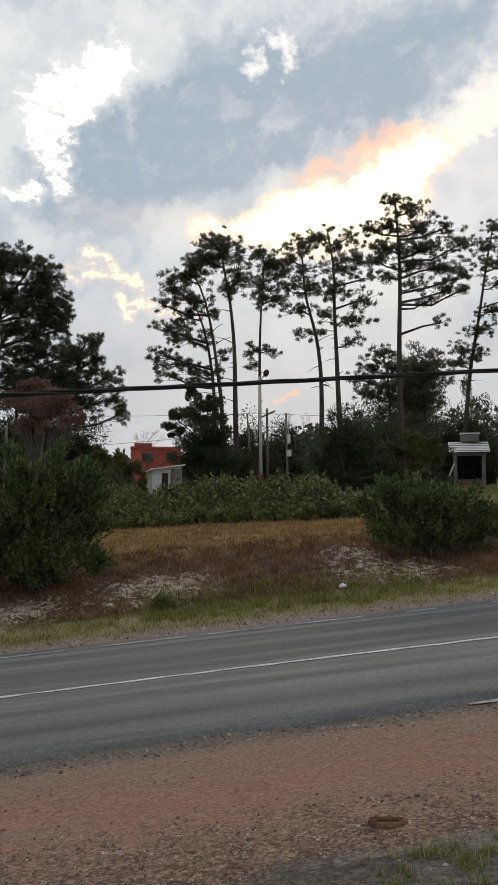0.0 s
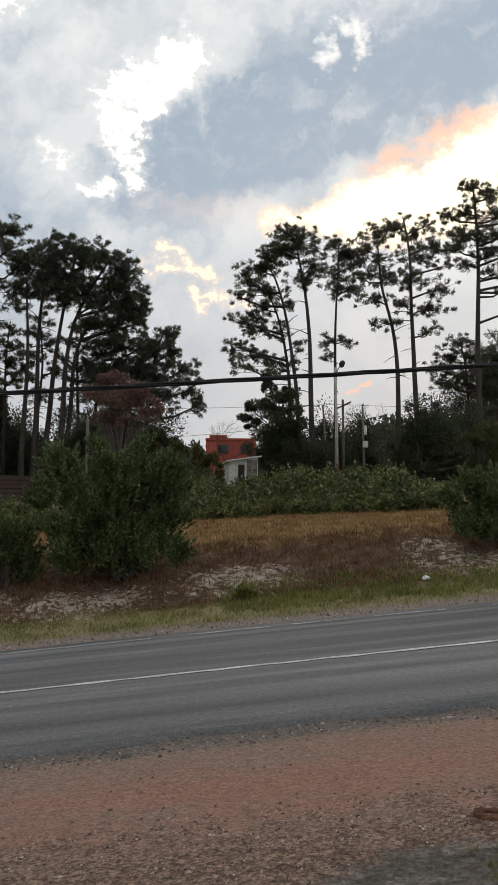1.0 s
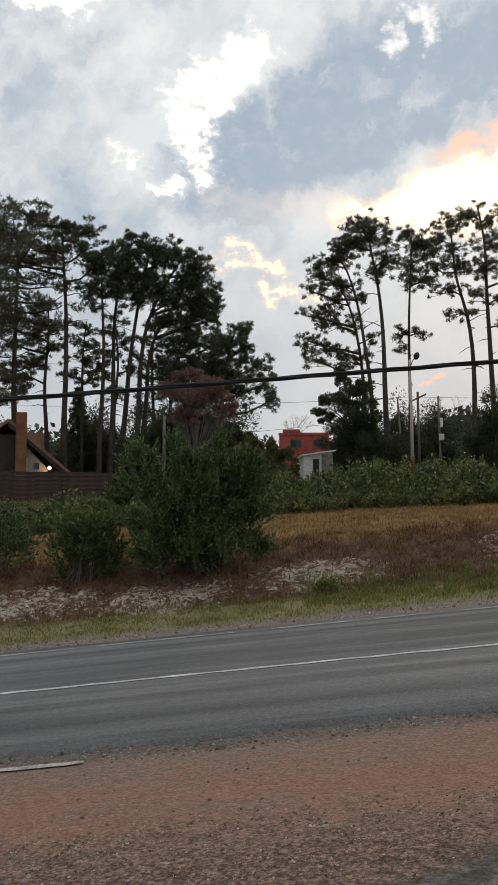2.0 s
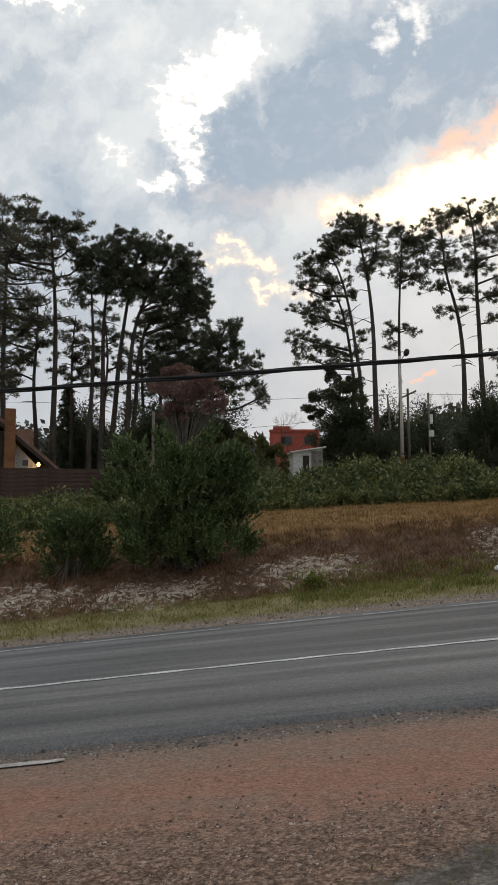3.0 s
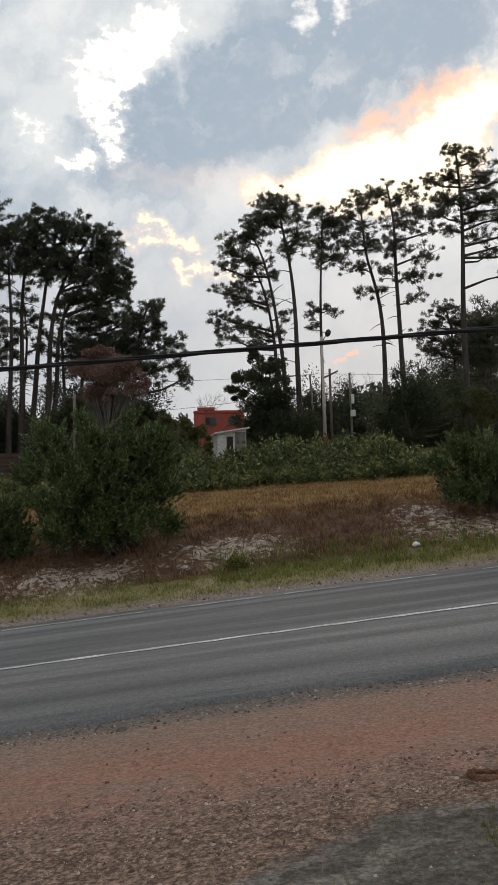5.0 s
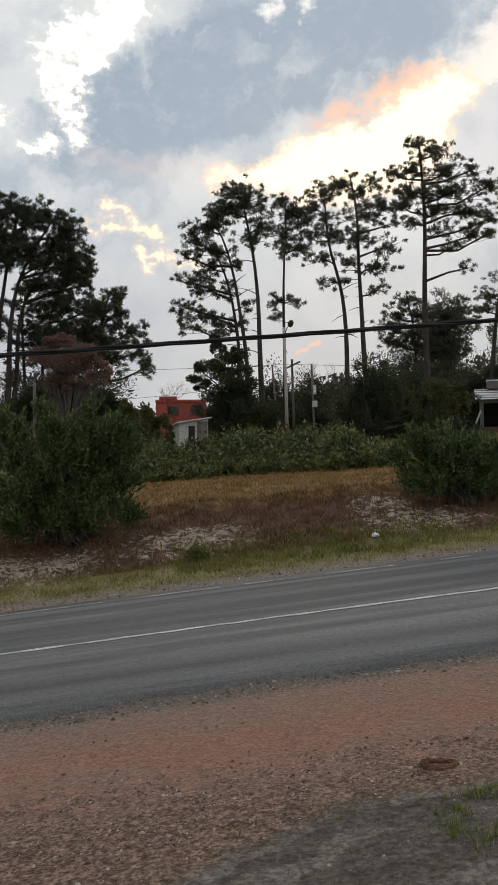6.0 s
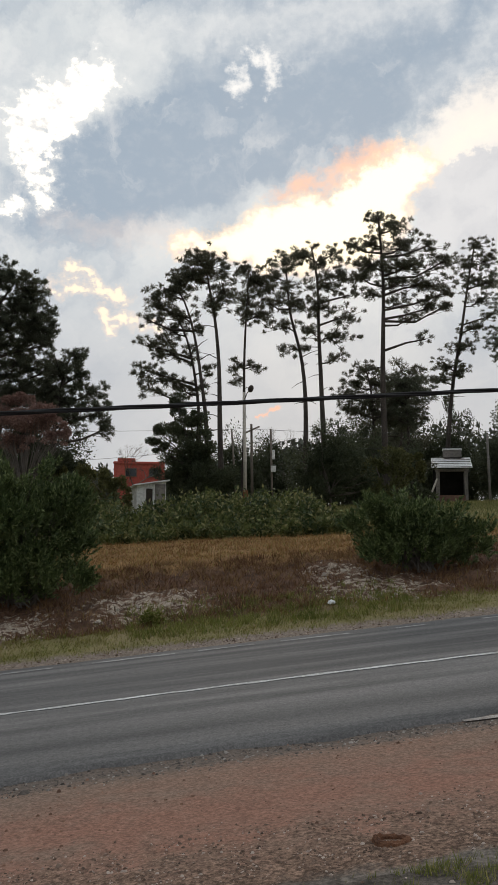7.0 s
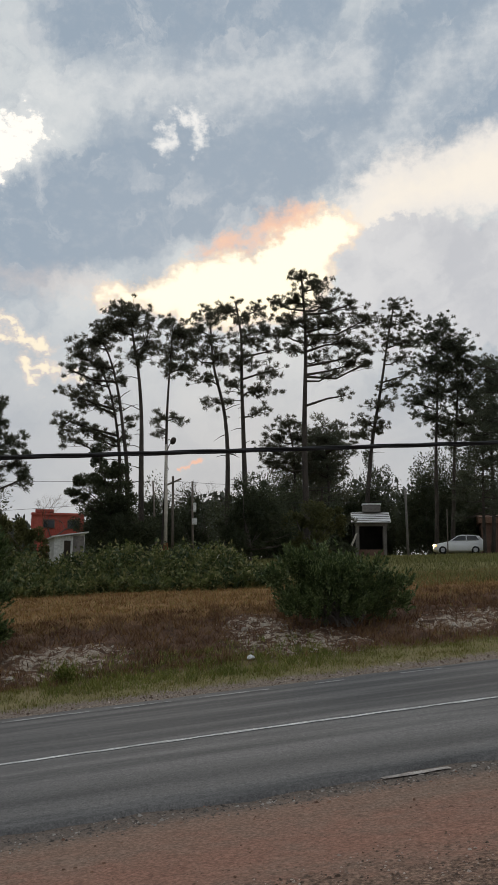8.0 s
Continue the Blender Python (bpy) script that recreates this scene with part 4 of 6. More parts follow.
grown_pine((22.83, 68.0), [(0.23, 14.17), (0.48, 18.87), (0.54, 23.68)], 0.2, 1.0, NEEDLE_DARK, "dense dark pine at the edge of the wood",
           [(0.97, 25.02, 1.03, 0.56), (0.16, 23.81, 1.59, 0.84), (1.39, 23.08, 1.87, 0.84), (-0.2, 21.57, 1.4, 0.75), (0.93, 20.94, 1.87, 0.84), (0.29, 19.1, 2.15, 0.75), (-0.06, 17.1, 1.68, 0.56), (-1.16, 18.24, 0.93, 0.37)])
grown_pine((24.49, 69.0), [(0.45, 14.39), (0.82, 19.18), (0.87, 23.09)], 0.2, 1.0, NEEDLE_DARK, "dense dark pine at the edge of the wood",
           [(0.86, 22.84, 1.52, 0.86), (1.79, 21.55, 1.81, 0.95), (1.04, 19.82, 1.9, 0.86), (2.16, 18.6, 1.71, 0.86), (1.41, 16.84, 2.19, 0.67), (3.11, 15.65, 1.05, 0.48), (-0.17, 15.94, 1.43, 0.48)])
grown_pine((28.30, 70.0), [(0.42, 14.67), (0.77, 20.05), (0.86, 22.04)], 0.2, 1.0, NEEDLE_DARK, "dense dark pine at the edge of the wood",
           [(0.74, 21.68, 1.07, 0.68), (0.28, 20.18, 1.17, 0.68), (1.49, 20.42, 1.27, 0.78), (0.9, 18.62, 1.66, 0.68), (0.43, 17.0, 1.46, 0.49), (1.84, 17.53, 1.46, 0.68)])
grown_pine((-13.01, 47.0), [(-0.12, 8.66), (-0.22, 11.2), (-0.12, 13.12)], 0.13, 0.7, NEEDLE_DARK, "slender pine among taller trunks",
           [(-0.12, 12.71, 0.71, 0.39), (-0.63, 11.95, 0.71, 0.32), (0.48, 11.6, 0.77, 0.32), (-1.13, 10.84, 0.64, 0.26), (-0.15, 10.34, 0.84, 0.26), (0.83, 10.0, 0.71, 0.26)])
grown_pine((-8.82, 45.0), [(0.04, 7.69), (0.15, 9.48), (0.35, 11.28), (0.74, 12.03)], 0.2, 1.3, NEEDLE_DARK, "dark heavy tree with a drooping side",
           [(0.92, 11.96, 0.54, 0.3), (0.14, 10.9, 0.9, 0.66), (1.16, 10.81, 0.66, 0.66), (1.77, 9.83, 0.6, 0.66), (2.31, 8.74, 0.48, 0.54), (2.72, 8.02, 0.27, 0.48), (0.36, 9.42, 0.96, 0.66), (1.05, 8.5, 0.72, 0.54), (-0.52, 10.01, 0.72, 0.6), (-0.39, 8.68, 0.78, 0.54)])
grown_pine((-14.88, 46.2), [(-0.13, 7.95), (0.02, 10.46), (-0.16, 13.0)], 0.12, 0.75, NEEDLE_DARK, "slender pine among taller trunks",
           [(-0.15, 12.78, 0.71, 0.32), (-0.66, 12.0, 0.71, 0.29), (0.39, 11.49, 0.77, 0.29), (-0.31, 10.63, 0.83, 0.26), (0.61, 9.97, 0.71, 0.26), (-0.74, 9.56, 0.64, 0.22), (0.05, 8.67, 0.77, 0.26)])
grown_pine((-11.20, 45.6), [(0.03, 7.2), (0.32, 8.72), (0.19, 9.94)], 0.12, 0.85, NEEDLE_DARK, "low dark pine under the heavy crowns",
           [(0.19, 10.04, 0.86, 0.31), (-0.49, 9.44, 0.8, 0.31), (0.94, 9.56, 0.86, 0.37), (1.8, 9.26, 0.86, 0.37), (-1.24, 8.84, 0.74, 0.31), (0.64, 8.5, 1.11, 0.37), (-1.87, 9.47, 0.62, 0.25)])
grown_pine((-20.70, 45.8), [(-0.02, 7.36), (-0.03, 9.9), (0.06, 11.49)], 0.12, 0.7, NEEDLE, "young pine among taller trunks",
           [(0.09, 10.31, 0.79, 0.3), (-0.55, 9.53, 0.73, 0.26), (0.66, 9.15, 0.79, 0.26), (-0.19, 8.54, 0.92, 0.26), (1.09, 10.28, 0.59, 0.23), (-1.25, 10.34, 0.66, 0.26)])
# pines at the edges of the wood
pine((26.0, 61.0), 15.2, (0.2, 0), 0.35, 2.7, 38, 3, 28, 0.2, "dark pine behind the street", NEEDLE_DARK, (1.0, 1.0, 0.5))
pine((29.5, 60.0), 16.0, (0.2, 0), 0.35, 2.8, 36, 3, 28, 0.2, "dark pine behind the street", NEEDLE_DARK, (1.0, 1.0, 0.5))
pine((12.4, 61.5), 10.0, (0.2, 0), 0.3, 2.2, 34, 3, 26, 0.15, "low pine behind the taller ones", profile=(1.0, 1.0, 0.6))
pine((16.2, 84.0), 12.5, (0.2, 0), 0.5, 2.4, 30, 3, 26, 0.15, "low pine behind the taller ones", profile=(1.0, 1.0, 0.6))
pine((24.5, 62.0), 10.0, (0.2, 0), 0.3, 2.4, 34, 3, 26, 0.15, "low pine behind the taller ones", NEEDLE_DARK, (1.0, 1.0, 0.6))
pine((-18.6, 42.0), 14.6, (-0.7, 0), 0.62, 2.9, 34, 3, 24, 0.2, "tall pine with a flat spreading crown", profile=(0.7, 1.1, 0.8), skip=0.2)
pine((-20.2, 40.0), 11.0, (0.2, 0), 0.5, 2.5, 26, 3, 24, 0.16, "pine beside the house", profile=(1.0, 1.0, 0.6))
pine((-20.1, 36.5), 13.9, (1.2, 0), 0.66, 2.7, 32, 3, 24, 0.2, "pine with long bare lower limbs", profile=(0.8, 1.1, 0.8), stubs=10, skip=0.2)

# broad-leaved trees and thickets
leafy("russet_tree", (-8.06, 35.3), above((-8.06, 35.3), [(-0.44, 0, 7.82, 0.81, 0.65, 0.33), (0.76, 0, 7.2, 0.86, 0.69, 0.43), (-1.11, 0, 7.17, 0.76, 0.61, 0.48), (0.1, 0, 6.86, 1.19, 0.95, 0.57), (1.64, 0, 6.48, 0.43, 0.34, 0.38), (1.17, 0, 6.26, 0.62, 0.5, 0.33), (-0.37, 0, 6.05, 0.95, 0.76, 0.43)]), 26000, 0.085, LEAF_RUSSET, "autumn tree with thin russet leaves and grey twigs", 16, 0.022, TWIG, trunk=0.3, lump=60, swell=1.6)
leafy("thicket", (-8.87, 37.2), above((-8.87, 37.2), [(-0.77, 0, 5.43, 1.52, 1.21, 1.01), (1.24, 0, 5.41, 1.52, 1.21, 0.86), (-2.29, 0, 5.07, 1.01, 0.81, 0.76), (-0.02, 0, 6.41, 1.01, 0.81, 0.56), (2.24, 0, 5.27, 0.76, 0.61, 0.61)]), 22000, 0.14, LEAF_DARK, "dark tangled thicket under the pines", 9, 0.025, TWIG, "shrub", lump=44, swell=1.55)
leafy("ivy_clad_tree", (-1.55, 44.3), above((-1.55, 44.3), [(-0.77, 0, 8.98, 0.68, 0.54, 0.9), (-1.11, 0, 7.72, 1.13, 0.9, 0.73), (-1.97, 0, 7.07, 0.73, 0.59, 0.45), (0.01, 0, 6.76, 1.35, 1.08, 1.27), (0.42, 0, 5.18, 1.69, 1.35, 1.13), (1.4, 0, 5.46, 1.01, 0.81, 0.96), (-1.12, 0, 5.77, 1.01, 0.81, 1.13), (0.02, 0, 8.33, 0.73, 0.59, 0.73)]), 44000, 0.12, LEAF_DARK, "dead trunk wrapped in dark climbing foliage", 4, 0.06, trunk=0.5, lump=60, swell=1.55)
leafy("round_tree", (5.4, 45.7), [(0, 0, 3.0, 1.8, 1.6, 1.8), (-1.1, 0, 1.9, 1.3, 1.2, 1.5), (1.1, 0, 1.9, 1.3, 1.2, 1.6), (0, 0, 1.2, 1.9, 1.3, 1.1)], 24000, 0.13, LEAF_DARK, "dense dark rounded tree above the hedge", 6, 0.05, TWIG, trunk=0.3, lump=44, swell=1.55)
leafy("olive_tree", (8.7, 47.5), [(0, 0, 2.5, 1.7, 1.4, 1.4), (1.3, 0, 2.2, 1.2, 1.1, 1.2), (0.4, 0, 1.1, 1.9, 1.2, 1.0)], 16000, 0.12, LEAF_OLIVE, "olive-green tree with dull yellowing leaves", 5, 0.05, TWIG, trunk=0.3)
leafy("olive_shrub", (-7.0, 40.0), [(0, 0, 1.4, 1.3, 1.0, 1.3), (0.9, 0, 1.2, 0.7, 0.9, 1.1)], 6000, 0.15, LEAF_OLIVE, "olive-green shrub beyond the hedge", 8, 0.03, TWIG, "shrub")
leafy("yellow_shrub", (-4.55, 36.6), [(0, 0, 1.2, 0.6, 0.6, 0.95), (-0.6, 0, 1.35, 0.7, 0.6, 1.1), (-1.4, 0, 1.4, 0.7, 0.6, 1.1), (-2.3, 0, 1.3, 0.7, 0.6, 1.0), (0.55, 0, 0.85, 0.4, 0.5, 0.65)], 12000, 0.12, LEAF_OLIVE, "yellowing shrub rising above the hedge", 8, 0.02, TWIG, "shrub")
for tx, ty, tz, tr, seed_mat in ((10.7, 52.0, 2.4, 1.5, LEAF_DARK), (10.6, 66.0, 3.2, 2.0, LEAF_DARK), (24.0, 73.5, 5.6, 2.4, LEAF_DARK), (27.0, 76.0, 6.4, 3.0, LEAF_DARK), (34.0, 71.0, 5.6, 2.8, LEAF_DARK), (16.5, 82.0, 6.4, 3.0, LEAF_DARK), (21.5, 82.0, 6.8, 3.2, LEAF_DARK), (31.0, 80.0, 6.8, 3.4, LEAF_DARK), (12.0, 72.0, 5.2, 2.6, LEAF_DARK),
                                 (3.2, 56.0, 3.0, 1.7, LEAF_DARK), (0.9, 54.0, 3.2, 1.9, LEAF_DARK), (-1.3, 52.0, 3.2, 1.7, LEAF_DARK), (-12.0, 47.5, 3.2, 2.2, LEAF_DARK), (-9.0, 47.5, 3.2, 2.0, LEAF_DARK), (-15.4, 47.5, 2.8, 2.0, LEAF_DARK), (-19.8, 43.5, 2.8, 2.2, LEAF_DARK), (-17.0, 48.5, 3.4, 2.0, LEAF_DARK), (-13.6, 48.8, 3.5, 2.0, LEAF_DARK), (-10.4, 48.8, 3.7, 2.0, LEAF_DARK), (7.6, 54.0, 2.8, 1.8, LEAF_DARK), (9.8, 55.0, 3.0, 2.0, LEAF_DARK)):
    leafy("thicket", (tx, ty), [(0, 0, tz * 0.7, tr, tr * 0.8, tz), (-tr * 0.6, 0, tz * 0.5, tr * 0.8, tr * 0.7, tz * 0.7), (tr * 0.2, 0, tz * 0.25, tr * 1.1, tr * 0.7, tz * 0.4)], int(12000 * min(2.2, max(1.0, tz / 3.0))), 0.16 + 0.015 * max(0.0, tz - 3.0), seed_mat, "dark undergrowth thicket beneath the pines", 5, 0.03, TWIG, "shrub", lump=36, swell=1.55)


def spruce(at, height, reach):
    x, y = at
    tree = thing("spruce_tree", (x, y, ground_xy(x, y) - 0.1), "small dark spruce with tiered drooping branches", "tree")
    wood = Geo().tube([(0, 0, 0), (0, 0, height)], [0.12, 0.02], 8)
    cs = []
    for j in range(60):
        f = 0.15 + 0.83 * j / 60
        L, ang = reach * (1.02 - f), j * 2.4
        q = np.linspace(0.15, 1, 12)[:, None]
        tip = np.array([[math.cos(ang) * L, math.sin(ang) * L, -0.22 * L]])
        pts = [0, 0, f * height] + tip * q
        wood.tube([(0, 0, f * height), tuple(pts[-1])], [0.025, 0.006], 4, caps=False)
        cs.append(np.repeat(pts, 3, 0) + rng.normal(0, 0.07, (36, 3)))
    part("trunk", wood.done("trunk", BARK, True), tree)
    c = np.concatenate(cs)
    part("crown", tuft_mesh("crown", c, np.tile([0, 0, -0.2], (len(c), 1)), NEEDLE_DARK, 6, 0.16, 0.035), tree)


spruce((-17.4, 47.0), 6.2, 1.9)


def bare_tree(at, height, spread, seed):
    """A leafless tree: limbs that fork into fine twigs."""
    x, y = at
    tree = thing("bare_tree", (x, y, ground_xy(x, y) - 0.1), "leafless grey tree with a haze of fine twigs", "tree")
    wood = Geo()

    def grow(p, d, long, r, depth):
        q = p + d * long
        wood.tube([tuple(p), tuple((p + q) / 2 + rng.normal(0, 0.04, 3) * long), tuple(q)], [r, r * 0.8, r * 0.6], 4 if depth < 3 else 3, caps=False)
        if depth < 5:
            for _ in range(3 if depth < 4 else 4):
                nd = unit(d + rng.normal(0, spread, 3) + [0, 0, 0.15])
                grow(q, nd, long * rng.uniform(0.6, 0.85), r * 0.55, depth + 1)

    grow(np.array([0.0, 0, 0]), np.array([0.0, 0, 1]), height * 0.3, 0.09, 0)
    part("trunk", wood.done("trunk", TWIG, True), tree)


bare_tree((3.2, 63.0), 6.6, 0.45, 1)
bare_tree((4.6, 66.0), 6.6, 0.45, 2)
bare_tree((-5.4, 52.0), 5.4, 0.45, 3)


def far_woods():
    """Woods closing the view behind the houses, their haze put into the leaf colour."""
    k = 60000
    u = rng.uniform(-95, 130, k)
    a = rng.uniform(92, 135, k)
    a = a - bend_of(u)
    top = 3.4 + 1.6 * ripple(u, a * 0.4, 11, 5) + 1.1 * ripple(u, a, 4, 6) + np.interp(u, [-40, -8, 8, 30], [5, 1.5, 1.0, 5])
    p = put_on_land(u, a)
    p[:, 2] += np.clip(top, 1.0, None) * rng.uniform(0, 1, k) ** 0.6
    ways = rng.normal(0, 1, (k, 3)) + [0, 0, 0.5]
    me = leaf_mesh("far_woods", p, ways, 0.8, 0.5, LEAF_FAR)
    tagged(new("far_woods", me), "distant woodland closing off the view, haze put into its leaf colour", "woods", "", "stuff")


far_woods()


# ======================= bushes, hedge, grass =======================
def bush(at, blobs, sprigs, label, size=0.085):
    """An evergreen bush of upright sprigs, each a short shoot ringed with narrow leaves."""
    x, y = at
    ob = thing("bush", (x, y, ground_xy(x, y) - 0.05), label, "shrub", "bushes on the bank")
    wood = Geo()
    area = np.array([b[3] * b[4] + b[3] * b[5] for b in blobs])
    pts, ways = [], []
    for b, share in zip(blobs, area / area.sum()):
        c, r = np.array(b[:3]), np.array(b[3:])
        heads = unit(rng.normal(0, 1, (max(5, int(70 * share)), 3)) + [0, -0.1, 0.1]) * rng.uniform(0.55, 1.0, (max(5, int(70 * share)), 1))
        for j in range(int(sprigs * share)):
            d = unit(heads[j % len(heads)] + rng.normal(0, 0.06, 3))
            root = c + heads[j % len(heads)] * r * 0.95 + rng.normal(0, 0.10, 3) * min(1.0, r[0])
            if j % 4 == 0:
                root = c + unit(rng.normal(0, 1, 3)) * r * rng.uniform(0.1, 0.7)
            if root[2] < 0.03:
                continue
            axis = unit(d * [0.6, 0.6, 0.25] + rng.normal(0, 0.22, 3) + [0, 0, 0.75])
            long = rng.uniform(0.16, 0.36) * (1.25 if d[2] > 0.5 else 1.0)
            k = 30
            f = rng.uniform(0, 1, (k, 1)) ** 0.7
            pts.append(root + axis * long * f)
            ways.append(unit(rng.normal(0, 1, (k, 3))) * (1.0 - 0.45 * f) + axis * (0.35 + 0.9 * f))
            if j % 16 == 0:
                foot = np.array([rng.normal(0, 0.2), rng.normal(0, 0.15), -0.05])
                wood.tube([tuple(foot), tuple((foot + root) / 2 + [0, 0, 0.1]), tuple(root + axis * long)], [0.014, 0.009, 0.003], 4, caps=False)
    part("stem", wood.done("stems", TWIG, True), ob)
    part("foliage", leaf_mesh("foliage", np.concatenate(pts), np.concatenate(ways), size, size * 0.34, LEAF_BUSH, 0.12), ob)
    return ob


bush((-4.05, 17.4), [(0, 0, 1.35, 1.5, 1.1, 1.25), (-0.85, 0.1, 1.6, 0.85, 0.8, 1.05), (0.75, 0.1, 1.4, 0.95, 0.8, 1.1), (0.05, 0, 2.0, 0.95, 0.7, 0.65), (-0.4, -0.3, 0.55, 1.2, 0.9, 0.7), (0.75, -0.2, 0.5, 0.95, 0.8, 0.65), (0.0, -0.4, 0.25, 1.3, 0.8, 0.4), (0.7, 0, 1.9, 0.65, 0.6, 0.55)], 3100,
     "large rounded dark green bush on the sandy bank")
bush((-6.25, 17.2), [(0, 0, 0.68, 0.62, 0.6, 0.68), (-0.35, 0, 0.5, 0.42, 0.5, 0.55), (0.32, 0.1, 0.5, 0.42, 0.5, 0.55)], 560, "small upright green bush on the bank", 0.08)
bush((4.05, 18.2), [(0, 0, 0.6, 1.0, 0.8, 0.62), (-0.7, 0.1, 0.75, 0.7, 0.7, 0.75), (-0.45, 0.2, 1.2, 0.25, 0.3, 0.42), (0.75, -0.1, 0.5, 0.7, 0.6, 0.48), (-0.3, -0.2, 0.45, 1.1, 0.7, 0.5)], 1500,
     "wide dark green bush sprawling over the bank")
bush((-8.4, 17.6), [(0, 0, 0.7, 0.9, 0.7, 0.75)], 330, "low green bush on the bank")


def hedge():
    """Rank broad-leaved growth along the back of the field."""
    k = 100000
    u = rng.uniform(-14, 8.6, k)
    lip = np.interp(u, [-9, -6.5, 0, 4, 6.5], [26.0, 26.3, 28.2, 28.4, 26.5])
    a = lip + rng.uniform(0, 1, k) ** 1.3 * 5.0
    top = 0.86 + 0.45 * ripple(u, a * 0.7, 2.9, 8) + 0.5 * ripple(u, a, 0.95, 9) + 0.28 * ripple(u, a, 0.4, 12) + np.interp(u, [-14, -6, 0, 1.2, 1.7, 2.7, 3.2, 6.5, 7.5, 8.6], [-0.5, -0.4, 0.05, 0.05, -0.3, -0.3, 0.1, 0.3, 0.35, -0.7])
    front = np.interp(a - lip + 0.6 * ripple(u, u * 0, 1.3, 14), [0.0, 2.6], [0.25, 1.0])
    top = np.clip(top * front, 0.12, 1.5)
    h = top * rng.uniform(0, 1, k) ** 0.75
    p = put_on_land(u, a)
    p[:, 2] += h
    ways = rng.normal(0, 0.8, (k, 3)) + [0, -0.5, 0.3]
    me = leaf_mesh("hedge", p, ways, 0.15, 0.085, LEAF_HEDGE)
    tagged(new("hedge", me), "rank green hedge of large-leaved weeds behind the field", "hedge", "", "stuff")


hedge()


def sown(name, k, u_rng, a_rng, height, width, mat, label, density=None, lean=0.35, squeeze=1.0):
    u = rng.uniform(*u_rng, k)
    a = a_rng[0] + (a_rng[1] - a_rng[0]) * rng.uniform(0, 1, k) ** squeeze
    if density is not None:
        keep = rng.uniform(0, 1, k) < density(u, a)
        u, a = u[keep], a[keep]
    me = blade_mesh(name, put_on_land(u, a) - [0, 0, 0.01], height, width, mat, lean)
    tagged(new(name, me), label, "grass", "", "stuff")


def clumpy(u, a, size, seed, lo=-0.1, hi=0.35):
    return np.clip((ripple(u, a, size, seed) + 0.5 * ripple(u, a, size * 0.37, seed + 3) - lo) / (hi - lo), 0, 1)


BARE = ((-1.7, 16.3, 1.7, 0.95), (-4.5, 16.7, 1.9, 1.1), (1.2, 16.9, 1.5, 1.1), (5.6, 16.5, 1.6, 1.2), (5.2, 18.0, 0.8, 0.9), (9.4, 16.9, 1.5, 0.9), (12.5, 17.0, 1.2, 0.7))


def off_sand(u, a):
    d = np.ones_like(u)
    for pu, pa, ru, ra in BARE:
        d = np.minimum(d, np.clip(((u - pu) / ru) ** 2 + ((a - pa) / ra) ** 2 - 0.1, 0.2, 1))
    return d


sown("field_grass", 170000, (-14, 24), (18.9, 31.5), 0.12, 0.024, GRASS_DRY, "dry orange-brown grass covering the field", lambda u, a: np.clip(np.interp(a, [18.9, 20], [0.5, 1.0]) * (0.35 + 0.65 * clumpy(u, a, 1.6, 41)), 0, 1), 0.8, 1.3)
sown("verge_grass", 90000, (-11, 15), (14.15, 16.2), 0.065, 0.014, GRASS_VERGE, "short yellowing grass along the far edge of the road",
     lambda u, a: np.interp(a, [14.15, 14.6, 15.5, 16.2], [0.15, 1, 1, 0.25]) * (0.35 + 0.65 * clumpy(u, a, 1.4, 11)), 0.5)
sown("bank_weeds", 90000, (-11, 15), (15.6, 19.8), 0.17, 0.018, GRASS_RUST, "rusty brown weeds and roots on the bank",
     lambda u, a: off_sand(u, a) * (0.15 + 0.85 * clumpy(u, a, 1.1, 13)), 0.7)
sown("bank_grass", 26000, (-11, 15), (15.4, 18.8), 0.15, 0.016, GRASS_DRY, "straw-coloured grass tufts on the bank",
     lambda u, a: off_sand(u, a) * clumpy(u, a, 0.9, 17, 0.1, 0.5), 0.5)
sown("bank_green", 26000, (0.8, 6.0), (14.7, 17.0), 0.12, 0.016, GRASS_GREEN, "green grass creeping up the bank", lambda u, a: np.interp(a, [14.7, 15.2, 17.0], [0.4, 1, 0.2]) * clumpy(u, a, 0.8, 19, -0.3, 0.3), 0.5)
sown("rank_grass", 80000, (6, 46), (21.0, 55), 0.2, 0.035, GRASS_RANK, "rough green grass on the rise below the street", lambda u, a: np.clip((u - 6.5) / 3 + (a - 27) / 6, 0, 1), 0.5, 1.3)
sown("left_rank_grass", 20000, (-16, -3), (28.5, 34), 0.3, 0.04, GRASS_RANK, "rough green grass in front of the fence", None, 0.4)
sown("near_grass", 9000, (1.35, 3.0), (3.45, 4.1), 0.055, 0.006, GRASS_GREEN, "tufts of grass at the edge of the old apron",
     lambda u, a: clumpy(u, a, 0.55, 23, -0.05, 0.3), 0.4)
sown("apron_weeds", 2600, (0.3, 1.8), (3.2, 4.15), 0.04, 0.006, GRASS_RANK, "thin weeds growing through the apron", lambda u, a: clumpy(u, a, 0.5, 29, 0.15, 0.6) * np.clip((u + 0.2) * 1.5, 0, 1), 0.5)


